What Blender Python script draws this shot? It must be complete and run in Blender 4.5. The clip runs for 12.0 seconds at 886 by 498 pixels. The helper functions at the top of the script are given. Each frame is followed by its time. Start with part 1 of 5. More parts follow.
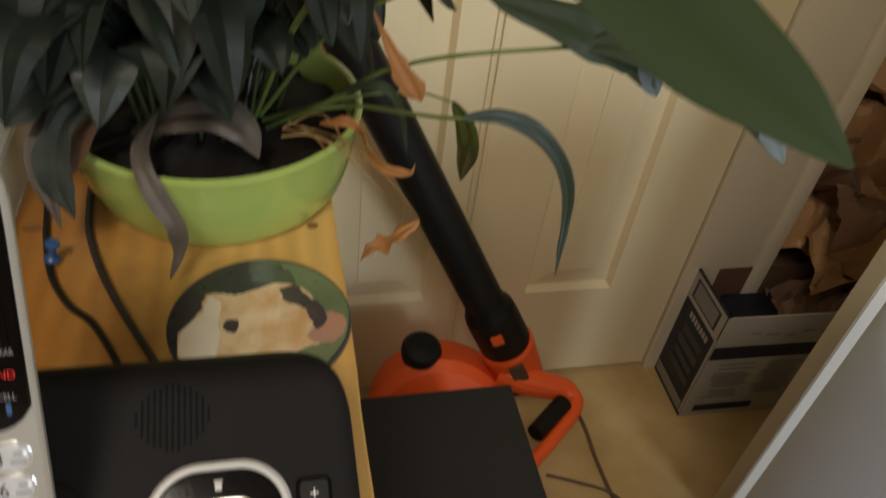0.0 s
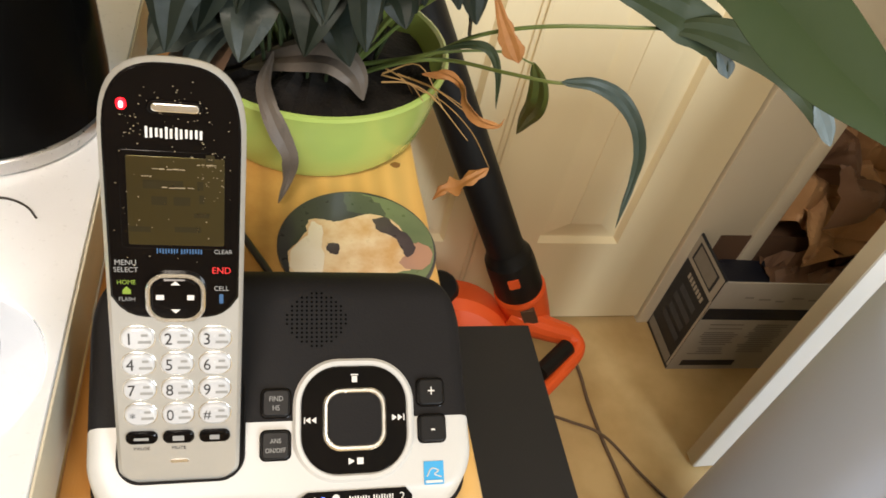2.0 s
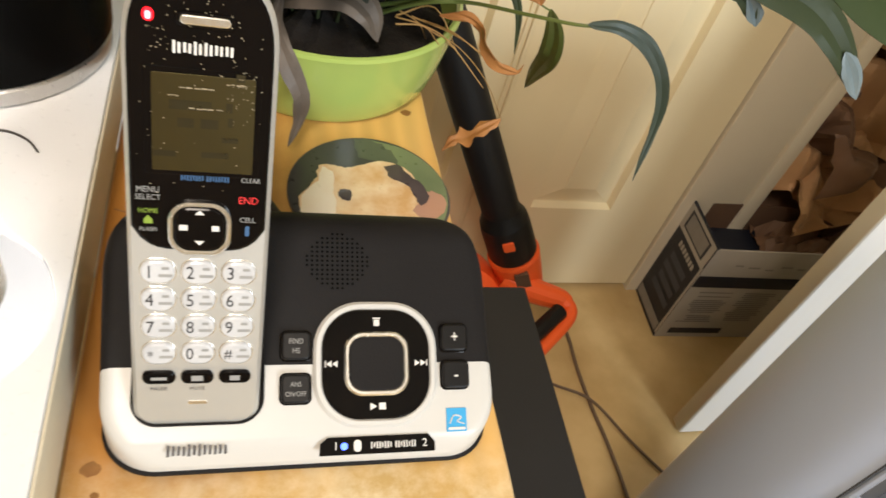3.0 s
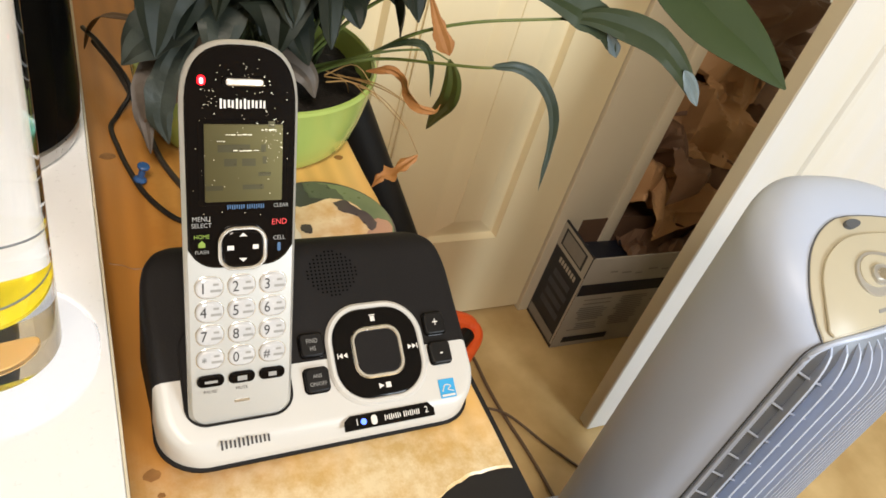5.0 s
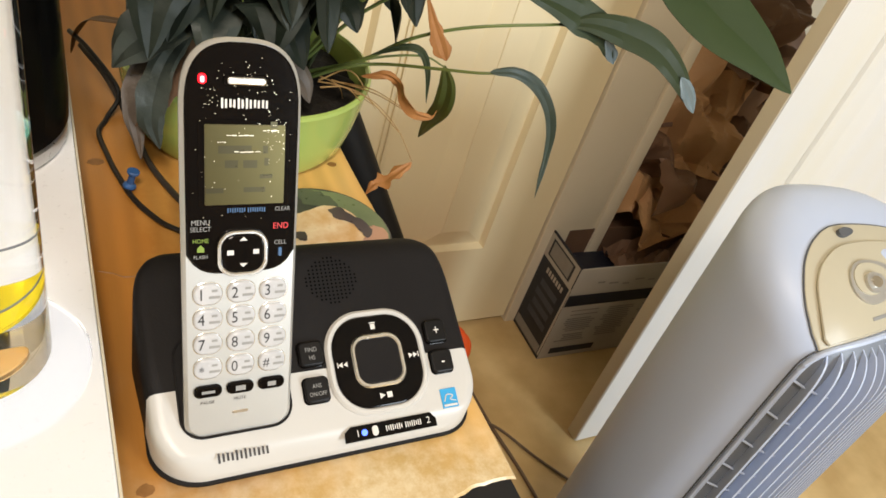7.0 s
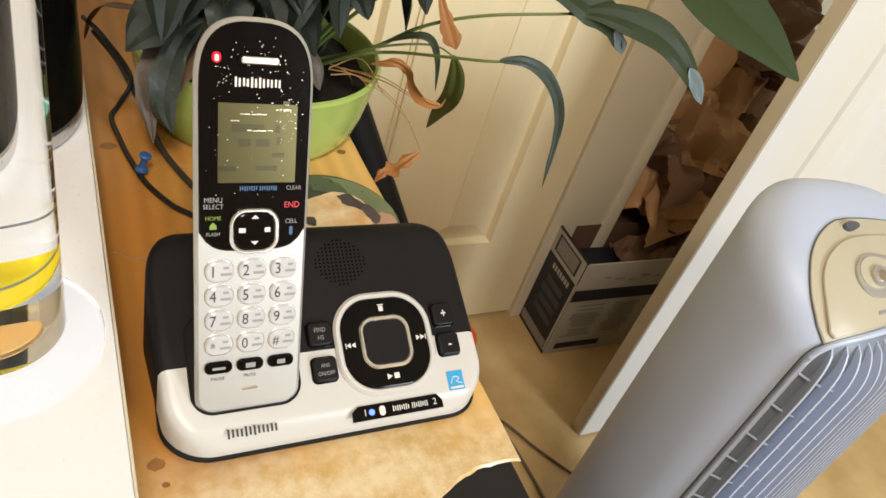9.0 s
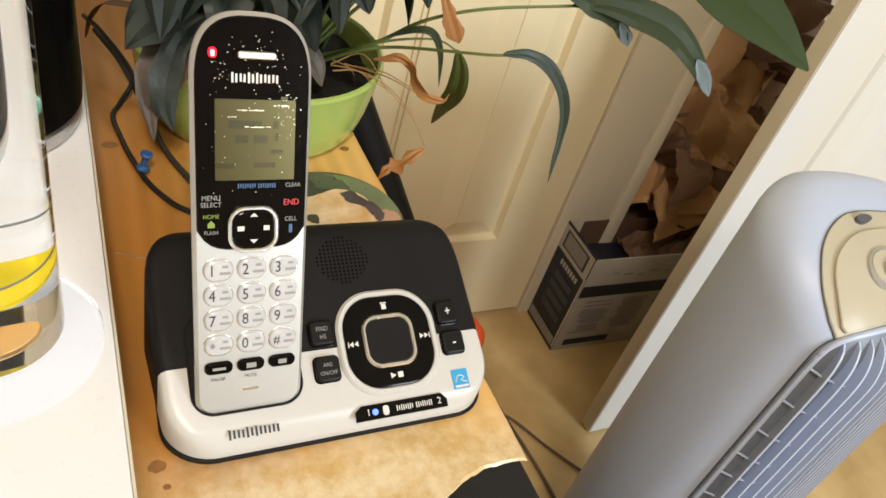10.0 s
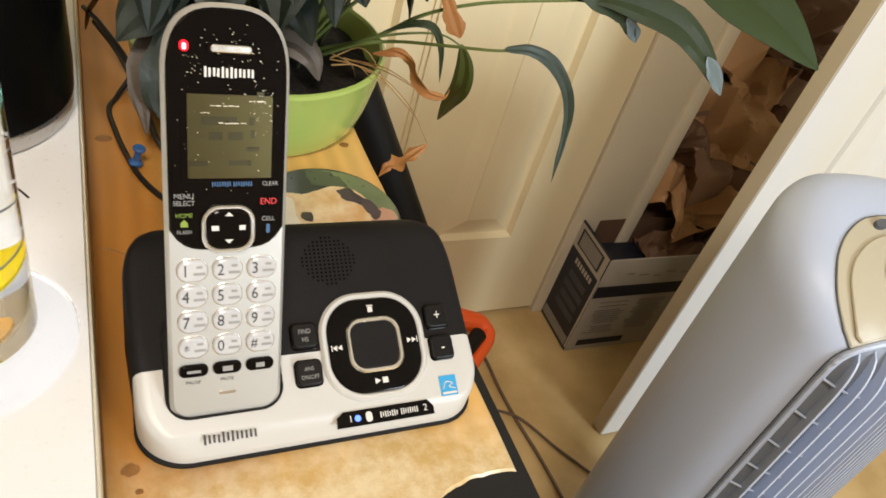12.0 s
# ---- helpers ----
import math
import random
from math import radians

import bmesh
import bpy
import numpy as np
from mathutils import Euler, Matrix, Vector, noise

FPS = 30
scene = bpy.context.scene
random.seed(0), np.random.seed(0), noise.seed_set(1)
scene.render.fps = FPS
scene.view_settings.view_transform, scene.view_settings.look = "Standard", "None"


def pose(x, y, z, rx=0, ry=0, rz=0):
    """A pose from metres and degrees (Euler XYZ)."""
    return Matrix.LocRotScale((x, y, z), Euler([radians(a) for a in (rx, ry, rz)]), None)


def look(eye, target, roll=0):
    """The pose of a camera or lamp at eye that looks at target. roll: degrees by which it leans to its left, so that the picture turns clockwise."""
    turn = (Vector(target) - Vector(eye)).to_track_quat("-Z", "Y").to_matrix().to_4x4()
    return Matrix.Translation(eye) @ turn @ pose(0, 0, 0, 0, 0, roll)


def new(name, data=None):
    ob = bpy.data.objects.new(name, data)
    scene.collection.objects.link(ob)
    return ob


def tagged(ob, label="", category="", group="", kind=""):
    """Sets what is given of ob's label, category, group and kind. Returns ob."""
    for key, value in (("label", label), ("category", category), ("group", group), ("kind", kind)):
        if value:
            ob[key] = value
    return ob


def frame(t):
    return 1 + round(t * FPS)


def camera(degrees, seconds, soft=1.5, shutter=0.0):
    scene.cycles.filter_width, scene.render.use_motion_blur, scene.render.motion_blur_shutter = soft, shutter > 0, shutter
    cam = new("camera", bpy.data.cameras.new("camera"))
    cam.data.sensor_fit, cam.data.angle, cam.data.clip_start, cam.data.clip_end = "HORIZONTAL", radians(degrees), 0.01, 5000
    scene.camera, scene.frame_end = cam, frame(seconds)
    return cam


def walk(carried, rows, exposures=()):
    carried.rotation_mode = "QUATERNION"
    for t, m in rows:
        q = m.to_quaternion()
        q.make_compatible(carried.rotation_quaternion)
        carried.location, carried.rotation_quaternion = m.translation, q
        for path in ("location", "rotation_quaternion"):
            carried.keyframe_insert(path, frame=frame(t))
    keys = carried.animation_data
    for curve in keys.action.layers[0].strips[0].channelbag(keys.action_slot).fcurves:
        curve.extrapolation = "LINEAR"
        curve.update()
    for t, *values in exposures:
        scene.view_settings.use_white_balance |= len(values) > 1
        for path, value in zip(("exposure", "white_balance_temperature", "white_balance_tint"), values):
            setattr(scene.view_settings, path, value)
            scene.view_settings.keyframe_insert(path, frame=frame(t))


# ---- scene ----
cam = camera(62.0, 12.0, soft=1.6, shutter=0.5)
PATH = [
    (0, (0.0571, -0.1169, 0.9779), (0.4841, 1.3249, -0.3408), 8.01),
    (0.5, (0.0331, -0.1136, 0.9490), (0.4435, 1.2211, -0.4828), 13.79),
    (1, (-0.0158, -0.1259, 0.9611), (0.3334, 1.1976, -0.4971), 13.41),
    (1.5, (-0.0193, -0.1469, 0.9896), (0.3580, 1.1717, -0.4661), 14.65),
    (2, (-0.0168, -0.1466, 1.0051), (0.4638, 1.1809, -0.4115), 15.09),
    (2.5, (-0.0375, -0.1517, 0.9928), (0.4666, 1.1412, -0.4475), 16.22),
    (3, (-0.0355, -0.1455, 0.9822), (0.5041, 1.1154, -0.4734), 18.46),
    (3.2, (-0.0343, -0.1380, 0.9801), (0.5944, 1.0884, -0.4692), 20.05),
    (4.8, (-0.1082, -0.2000, 1.0013), (0.7619, 1.0742, -0.2713), 18.47),
    (5, (-0.1151, -0.2041, 1.0050), (0.7619, 1.0723, -0.2606), 18.22),
    (5.5, (-0.1172, -0.2014, 0.9946), (0.8061, 1.0681, -0.2446), 18.94),
    (6, (-0.1216, -0.1939, 0.9982), (0.8200, 1.0763, -0.2265), 18.72),
    (6.5, (-0.1215, -0.1941, 0.9946), (0.8178, 1.0828, -0.2250), 19.18),
    (7, (-0.1220, -0.1964, 0.9938), (0.8047, 1.0828, -0.2329), 19.04),
    (9, (-0.1255, -0.2041, 0.9900), (0.7863, 1.0784, -0.2444), 19.35),
    (9.5, (-0.1223, -0.2047, 0.9891), (0.7872, 1.0804, -0.2443), 19.09),
    (10, (-0.1201, -0.2012, 0.9869), (0.7702, 1.0845, -0.2599), 18.43),
    (10.5, (-0.1062, -0.1958, 0.9789), (0.7588, 1.0749, -0.3006), 17.91),
    (11, (-0.1093, -0.1940, 0.9867), (0.7531, 1.0960, -0.2752), 17.81),
    (11.5, (-0.1102, -0.1937, 0.9858), (0.7436, 1.1083, -0.2695), 17.51),
    (12, (-0.0980, -0.1965, 0.9856), (0.7364, 1.1023, -0.2860), 18.11),
]
EXPOSURES = [(0.0, -0.87), (0.3, -0.47), (0.6, -0.17), (1.0, 0.04), (3.2, 0.09), (4.8, 0.04), (7.2, -0.02), (12.0, -0.08)]
walk(cam, [(t, look(eye, target, roll)) for t, eye, target, roll in PATH], EXPOSURES)

# ---- world and lights ----
world = bpy.data.worlds.new("world")
scene.world = world
world.use_nodes = True
wn = world.node_tree.nodes
sky = wn.new("ShaderNodeTexSky")
sky.sky_type, sky.sun_disc = "NISHITA", False
sky.sun_elevation, sky.sun_rotation = radians(38), radians(170)
world.node_tree.links.new(sky.outputs[0], wn["Background"].inputs[0])
wn["Background"].inputs[1].default_value = 0.1


def area(name, m, sx, sy, watts, colour):
    d = bpy.data.lights.new(name, "AREA")
    d.shape, d.size, d.size_y, d.energy, d.color = "RECTANGLE", sx, sy, watts, colour
    ob = new(name, d)
    ob.matrix_world = m
    return ob


WINDOW = area("window_light", look((1.40, -2.52, 1.45), (0.25, 0.3, 0.7)), 0.75, 1.0, 68.0, (0.82, 0.915, 1.0))
LAMP = area("ceiling_lamp_light", look((-0.35, -0.95, 2.3), (-0.3, -0.9, 0.0)), 0.5, 0.5, 31.0, (1.0, 0.87, 0.75))

# ---- materials ----


def mat(name, colour, rough=0.5, metal=0.0, second=None, scale=20.0, amount=0.5, fine=200.0, bump=0.05, coat=0.0, stretch=(1, 1, 1), spec=0.5, rough_var=0.08):
    """Principled surface: two colours mixed by a coarse noise, with a fine grain in colour, gloss and relief."""
    m = bpy.data.materials.new(name)
    m.use_nodes = True
    t = m.node_tree
    n, l = t.nodes, t.links
    p = n["Principled BSDF"]
    co = n.new("ShaderNodeTexCoord")
    mp = n.new("ShaderNodeMapping")
    mp.inputs["Scale"].default_value = stretch
    l.new(co.outputs["Object"], mp.inputs[0])
    a = n.new("ShaderNodeTexNoise")
    a.inputs["Scale"].default_value, a.inputs["Detail"].default_value = scale, 5
    b = n.new("ShaderNodeTexNoise")
    b.inputs["Scale"].default_value, b.inputs["Detail"].default_value = fine, 3
    l.new(mp.outputs[0], a.inputs["Vector"])
    l.new(mp.outputs[0], b.inputs["Vector"])
    second = second or tuple(c * 0.8 for c in colour)
    r = n.new("ShaderNodeMapRange")
    r.inputs[1].default_value, r.inputs[2].default_value, r.inputs[4].default_value = 0.35, 0.7, amount
    l.new(a.outputs[0], r.inputs[0])
    mx = n.new("ShaderNodeMix")
    mx.data_type = "RGBA"
    mx.inputs[6].default_value, mx.inputs[7].default_value = (*colour, 1), (*second, 1)
    l.new(r.outputs[0], mx.inputs[0])
    l.new(mx.outputs[2], p.inputs["Base Color"])
    rr = n.new("ShaderNodeMapRange")
    rr.inputs[3].default_value, rr.inputs[4].default_value = max(0.02, rough - rough_var), rough + rough_var
    l.new(b.outputs[0], rr.inputs[0])
    l.new(rr.outputs[0], p.inputs["Roughness"])
    if bump:
        bp = n.new("ShaderNodeBump")
        bp.inputs["Strength"].default_value, bp.inputs["Distance"].default_value = bump, 0.002
        l.new(b.outputs[0], bp.inputs["Height"])
        l.new(bp.outputs[0], p.inputs["Normal"])
    p.inputs["Metallic"].default_value = metal
    p.inputs["Coat Weight"].default_value = coat
    p.inputs["Coat Roughness"].default_value = 0.05
    p.inputs["Specular IOR Level"].default_value = spec
    return m


def glow(name, colour, strength):
    m = mat(name, colour, 0.3, bump=0)
    p = m.node_tree.nodes["Principled BSDF"]
    p.inputs["Emission Color"].default_value, p.inputs["Emission Strength"].default_value = (*colour, 1), strength
    return m


def clear(name, colour, rough=0.0, ior=1.45):
    m = mat(name, colour, max(rough, 0.02), bump=0, rough_var=0.0, second=colour)
    p = m.node_tree.nodes["Principled BSDF"]
    p.inputs["Transmission Weight"].default_value, p.inputs["IOR"].default_value = 1.0, ior
    return m


def wood_material(name):
    """Yellow pine: long grain bands, darker knots of its own, and a pale worn patch at the front end."""
    m = mat(name, (0.77, 0.47, 0.15), 0.38, second=(0.68, 0.37, 0.095), scale=9.0, amount=0.8, fine=120, bump=0.06, stretch=(6, 0.7, 6), coat=0.15)
    t = m.node_tree
    n, l = t.nodes, t.links
    p = n["Principled BSDF"]
    base = p.inputs["Base Color"].links[0].from_socket
    co = n.new("ShaderNodeTexCoord")
    wv = n.new("ShaderNodeTexWave")
    wv.bands_direction = "X"
    wv.inputs["Scale"].default_value, wv.inputs["Distortion"].default_value, wv.inputs["Detail"].default_value = 9, 4.0, 3
    wv.inputs["Detail Scale"].default_value = 0.8
    mp = n.new("ShaderNodeMapping")
    mp.inputs["Scale"].default_value = (2.2, 0.35, 1)
    l.new(co.outputs["Object"], mp.inputs[0])
    l.new(mp.outputs[0], wv.inputs["Vector"])
    g = n.new("ShaderNodeMix")
    g.data_type, g.blend_type = "RGBA", "MULTIPLY"
    g.inputs[0].default_value = 0.15
    # orange-brown varnish with the left side's shade painted in, fading in patches to the open side
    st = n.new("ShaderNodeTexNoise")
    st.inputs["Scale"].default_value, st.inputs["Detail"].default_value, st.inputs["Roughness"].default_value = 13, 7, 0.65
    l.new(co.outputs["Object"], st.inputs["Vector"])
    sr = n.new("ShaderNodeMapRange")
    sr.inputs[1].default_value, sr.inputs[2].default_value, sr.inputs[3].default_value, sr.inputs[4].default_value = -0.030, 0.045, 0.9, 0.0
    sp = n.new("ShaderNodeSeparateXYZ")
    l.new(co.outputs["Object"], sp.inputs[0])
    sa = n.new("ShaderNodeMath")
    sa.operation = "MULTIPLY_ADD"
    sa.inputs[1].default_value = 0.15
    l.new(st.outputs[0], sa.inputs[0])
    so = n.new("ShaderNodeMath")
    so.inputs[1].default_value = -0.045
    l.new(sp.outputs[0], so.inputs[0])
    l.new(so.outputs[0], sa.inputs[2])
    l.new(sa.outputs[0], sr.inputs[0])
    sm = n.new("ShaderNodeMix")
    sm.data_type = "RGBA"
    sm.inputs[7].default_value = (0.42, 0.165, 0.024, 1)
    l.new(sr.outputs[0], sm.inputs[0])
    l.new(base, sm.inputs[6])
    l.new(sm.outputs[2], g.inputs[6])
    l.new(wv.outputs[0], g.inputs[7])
    # worn, bleached front end
    sx = n.new("ShaderNodeSeparateXYZ")
    l.new(co.outputs["Object"], sx.inputs[0])
    ns = n.new("ShaderNodeTexNoise")
    ns.inputs["Scale"].default_value, ns.inputs["Detail"].default_value = 22, 6
    l.new(co.outputs["Object"], ns.inputs["Vector"])
    ad = n.new("ShaderNodeMath")
    ad.operation = "MULTIPLY_ADD"
    l.new(ns.outputs[0], ad.inputs[0])
    ad.inputs[1].default_value = 0.07
    l.new(sx.outputs[1], ad.inputs[2])
    mr = n.new("ShaderNodeMapRange")
    mr.inputs[1].default_value, mr.inputs[2].default_value, mr.inputs[3].default_value, mr.inputs[4].default_value = 0.012, 0.06, 0.9, 0.0
    l.new(ad.outputs[0], mr.inputs[0])
    w = n.new("ShaderNodeMix")
    w.data_type = "RGBA"
    wr = n.new("ShaderNodeValToRGB")
    wr.color_ramp.elements[0].position, wr.color_ramp.elements[0].color = 0.38, (0.56, 0.38, 0.15, 1)
    wr.color_ramp.elements[1].position, wr.color_ramp.elements[1].color = 0.60, (0.76, 0.65, 0.43, 1)
    wf = n.new("ShaderNodeTexNoise")
    wf.inputs["Scale"].default_value, wf.inputs["Detail"].default_value, wf.inputs["Roughness"].default_value = 45, 8, 0.7
    l.new(co.outputs["Object"], wf.inputs["Vector"])
    l.new(wf.outputs[0], wr.inputs[0])
    l.new(wr.outputs[0], w.inputs[7])
    l.new(mr.outputs[0], w.inputs[0])
    l.new(g.outputs[2], w.inputs[6])
    l.new(w.outputs[2], p.inputs["Base Color"])
    return m


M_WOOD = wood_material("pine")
M_KNOT = mat("knot", (0.30, 0.14, 0.04), 0.4, second=(0.10, 0.04, 0.012), scale=120, fine=400)
M_WHITE_TOP = mat("white_laminate", (0.85, 0.865, 0.885), 0.3, second=(0.82, 0.825, 0.83), scale=4, fine=300, bump=0.02)
M_CREAM_EDGE = mat("cream_edge", (0.66, 0.60, 0.46), 0.5, second=(0.58, 0.51, 0.38), scale=12)
M_SHADED_EDGE = mat("shaded_edge_paint", (0.66, 0.60, 0.47), 0.5, second=(0.58, 0.52, 0.39), scale=8, fine=90)
M_DOOR = mat("cream_door_paint", (0.86, 0.745, 0.49), 0.42, second=(0.80, 0.67, 0.41), scale=2.5, fine=60, bump=0.05, stretch=(4, 4, 0.6))
M_TRIM = mat("trim_paint", (0.77, 0.70, 0.55), 0.4, second=(0.69, 0.61, 0.45), scale=5, fine=90)
M_PANEL = mat("panel_paint", (0.74, 0.75, 0.76), 0.4, second=(0.75, 0.70, 0.54), scale=2.2, fine=80, stretch=(5, 5, 0.35), amount=0.6)
M_FLOOR = mat("vinyl_floor", (0.66, 0.48, 0.23), 0.42, second=(0.46, 0.30, 0.12), scale=11, fine=70, bump=0.08, amount=0.8)
M_WALL = mat("wall_paint", (0.46, 0.39, 0.28), 0.7, scale=3, fine=120)
M_CEIL = mat("ceiling_paint", (0.68, 0.63, 0.54), 0.8, scale=3, fine=120)
M_BLACKBOX = mat("matte_black", (0.018, 0.0175, 0.018), 0.6, second=(0.023, 0.022, 0.022), scale=8, fine=500, bump=0.04, spec=0.3)
M_KEY_BLACK = mat("black_key", (0.007, 0.0065, 0.0065), 0.42, second=(0.009, 0.0085, 0.0085), scale=30, fine=900, bump=0.03, spec=0.2)
M_SHELL_BLACK = mat("black_plastic", (0.0125, 0.0115, 0.0115), 0.55, second=(0.016, 0.015, 0.015), scale=30, fine=900, bump=0.10, spec=0.10)
M_GLOSS_BLACK = mat("gloss_black", (0.0032, 0.0026, 0.0025), 0.1, second=(0.006, 0.004, 0.0035), scale=60, fine=600, bump=0.01, coat=0.0, spec=0.16, rough_var=0.05)
M_SHELL_WHITE = mat("silver_white_plastic", (0.56, 0.555, 0.53), 0.36, second=(0.59, 0.58, 0.55), scale=15, fine=900, bump=0.02)
M_SILVER = mat("silver_plastic", (0.55, 0.545, 0.515), 0.42, metal=0.62, second=(0.51, 0.505, 0.48), scale=20, fine=900, bump=0.02)
M_CHROME = mat("chrome", (0.93, 0.92, 0.89), 0.24, metal=1.0, second=(0.7, 0.68, 0.64), scale=40, fine=300, bump=0.01)
M_KEY = mat("pearl_key", (0.56, 0.57, 0.585), 0.25, second=(0.40, 0.41, 0.43), scale=60, fine=500, bump=0.01, coat=0.7)
M_LCD = mat("lcd_reflector", (0.100, 0.083, 0.034), 0.29, metal=0.95, second=(0.086, 0.073, 0.034), scale=50, fine=500, bump=0.0, coat=0.3, rough_var=0.03)
M_LCD_INK = mat("lcd_ink", (0.072, 0.062, 0.032), 0.29, metal=0.85, bump=0)
M_DUST_GLINT = mat("dust_glint", (0.75, 0.66, 0.48), 0.32, metal=0.9, bump=0)
M_PRINT_DARK = mat("dark_print", (0.035, 0.033, 0.035), 0.5, bump=0)
M_PRINT_GREY = mat("grey_print", (0.30, 0.30, 0.29), 0.5, bump=0)
M_PRINT_WHITE = mat("white_print", (0.72, 0.70, 0.66), 0.5, bump=0)
M_PRINT_RED = mat("red_print", (0.75, 0.03, 0.03), 0.4, bump=0)
M_PRINT_GREEN = mat("green_print", (0.22, 0.32, 0.04), 0.4, bump=0)
M_PRINT_BLUE = mat("blue_print", (0.04, 0.11, 0.24), 0.4, bump=0)
M_LABEL_BLUE = mat("blue_sticker", (0.04, 0.36, 0.70), 0.35, bump=0)
M_LED_RED = glow("red_led", (1.0, 0.004, 0.012), 3.2)
M_LED_CORE = glow("red_led_core", (1.0, 0.30, 0.34), 3.5)
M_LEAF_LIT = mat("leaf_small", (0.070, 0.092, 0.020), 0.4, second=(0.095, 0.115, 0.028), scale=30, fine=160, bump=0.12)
M_CARD_DIM = mat("dim_card_print", (0.055, 0.062, 0.08), 0.6, second=(0.035, 0.04, 0.055), scale=60, fine=200)
M_CARD_FAINT = mat("faint_card_print", (0.24, 0.22, 0.20), 0.6, second=(0.20, 0.185, 0.165), scale=60, fine=200)
M_LEAF_BROWN = mat("leaf_brown", (0.13, 0.068, 0.034), 0.6, second=(0.08, 0.045, 0.025), scale=45, fine=200, bump=0.25)
M_HOLE = mat("dark_hole", (0.004, 0.004, 0.004), 0.9, bump=0, spec=0.0)
M_LED_BLUE = glow("blue_led", (0.08, 0.16, 1.0), 3.0)
M_POT = mat("green_glaze", (0.40, 0.52, 0.13), 0.2, second=(0.34, 0.46, 0.12), scale=12, fine=120, bump=0.03, coat=0.5)
M_SOIL = mat("soil", (0.008, 0.006, 0.005), 0.9, second=(0.018, 0.012, 0.008), scale=90, fine=300, bump=0.9)
M_LEAF = mat("leaf", (0.028, 0.042, 0.018), 0.5, second=(0.046, 0.060, 0.032), scale=25, fine=160, bump=0.15, spec=0.22)
M_LEAF_BIG = mat("leaf_bright", (0.027, 0.045, 0.013), 0.6, second=(0.038, 0.058, 0.016), scale=18, fine=160, bump=0.12, spec=0.2)
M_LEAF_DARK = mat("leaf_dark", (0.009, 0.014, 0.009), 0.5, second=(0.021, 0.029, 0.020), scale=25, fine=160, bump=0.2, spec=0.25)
M_LEAF_GREY = mat("leaf_withered", (0.125, 0.10, 0.078), 0.55, second=(0.06, 0.048, 0.038), scale=45, fine=200, bump=0.25)
M_LEAF_DRY = mat("leaf_dry", (0.40, 0.175, 0.048), 0.6, second=(0.25, 0.10, 0.032), scale=50, fine=220, bump=0.35)
M_LEAF_BLUE = mat("leaf_bluish", (0.036, 0.054, 0.034), 0.48, second=(0.085, 0.11, 0.11), scale=22, fine=160, bump=0.15, spec=0.3)
M_LEAF_DULL = mat("leaf_dull", (0.050, 0.058, 0.046), 0.45, second=(0.014, 0.019, 0.013), scale=28, fine=160, bump=0.3, amount=1.0, spec=0.3)
M_LEAF_SILVER = mat("leaf_silver", (0.15, 0.20, 0.22), 0.4, second=(0.08, 0.115, 0.12), scale=60, fine=200, bump=0.2)
M_STEM = mat("stem", (0.12, 0.17, 0.045), 0.45, second=(0.17, 0.19, 0.05), scale=30)
M_STEM_DARK = mat("stem_dark", (0.032, 0.045, 0.018), 0.5, second=(0.05, 0.06, 0.022), scale=30)
M_STEM_DRY = mat("stem_dry", (0.42, 0.25, 0.08), 0.6, second=(0.30, 0.16, 0.06), scale=60)
M_ORANGE = mat("orange_plastic", (0.92, 0.125, 0.022), 0.4, second=(0.84, 0.10, 0.018), scale=20, fine=700, bump=0.03)
M_TUBE = mat("black_tube", (0.007, 0.007, 0.0072), 0.5, second=(0.011, 0.011, 0.011), scale=14, fine=600, bump=0.03, spec=0.25)
M_CORD = mat("dark_cord", (0.009, 0.0085, 0.009), 0.45, scale=60)
M_CORD_GREY = mat("grey_cord", (0.036, 0.030, 0.025), 0.5, scale=60)
M_CORD_TAN = mat("brown_cord", (0.15, 0.10, 0.065), 0.5, scale=60)
M_PIN = mat("blue_pin", (0.03, 0.10, 0.28), 0.25, bump=0)
M_CARD_WHITE = mat("white_card", (0.43, 0.40, 0.35), 0.6, second=(0.35, 0.32, 0.28), scale=14, fine=200)
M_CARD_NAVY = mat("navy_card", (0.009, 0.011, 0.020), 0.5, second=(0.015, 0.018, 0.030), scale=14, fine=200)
M_CARD_BROWN = mat("brown_card", (0.11, 0.06, 0.035), 0.7, second=(0.08, 0.045, 0.025), scale=14, fine=200)
M_CARD_GREY = mat("grey_card_print", (0.26, 0.245, 0.22), 0.6, second=(0.20, 0.19, 0.175), scale=60, fine=200)
M_KRAFT = mat("kraft_paper", (0.60, 0.35, 0.17), 0.6, second=(0.47, 0.26, 0.12), scale=14, fine=150, bump=0.3)
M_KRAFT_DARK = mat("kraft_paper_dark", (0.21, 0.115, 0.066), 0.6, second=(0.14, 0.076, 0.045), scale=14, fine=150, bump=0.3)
M_FAN = mat("grey_white_plastic", (0.51, 0.59, 0.76), 0.42, second=(0.485, 0.56, 0.72), scale=8, fine=600, bump=0.02)
M_FAN_GRILLE = mat("blue_grey_plastic", (0.20, 0.23, 0.285), 0.45, second=(0.17, 0.195, 0.23), scale=10, fine=500)
M_FAN_CREAM = mat("cream_plastic", (0.52, 0.48, 0.36), 0.34, second=(0.48, 0.44, 0.33), scale=10, fine=500, bump=0.02)
M_FAN_DARK = mat("fan_inside", (0.10, 0.11, 0.125), 0.6, scale=10)
M_KETTLE = mat("kettle_black", (0.004, 0.004, 0.004), 0.22, second=(0.006, 0.006, 0.006), scale=8, fine=500, bump=0.01, spec=0.03)
M_STEEL = mat("brushed_steel", (0.62, 0.61, 0.60), 0.3, metal=0.9, scale=30, fine=400)
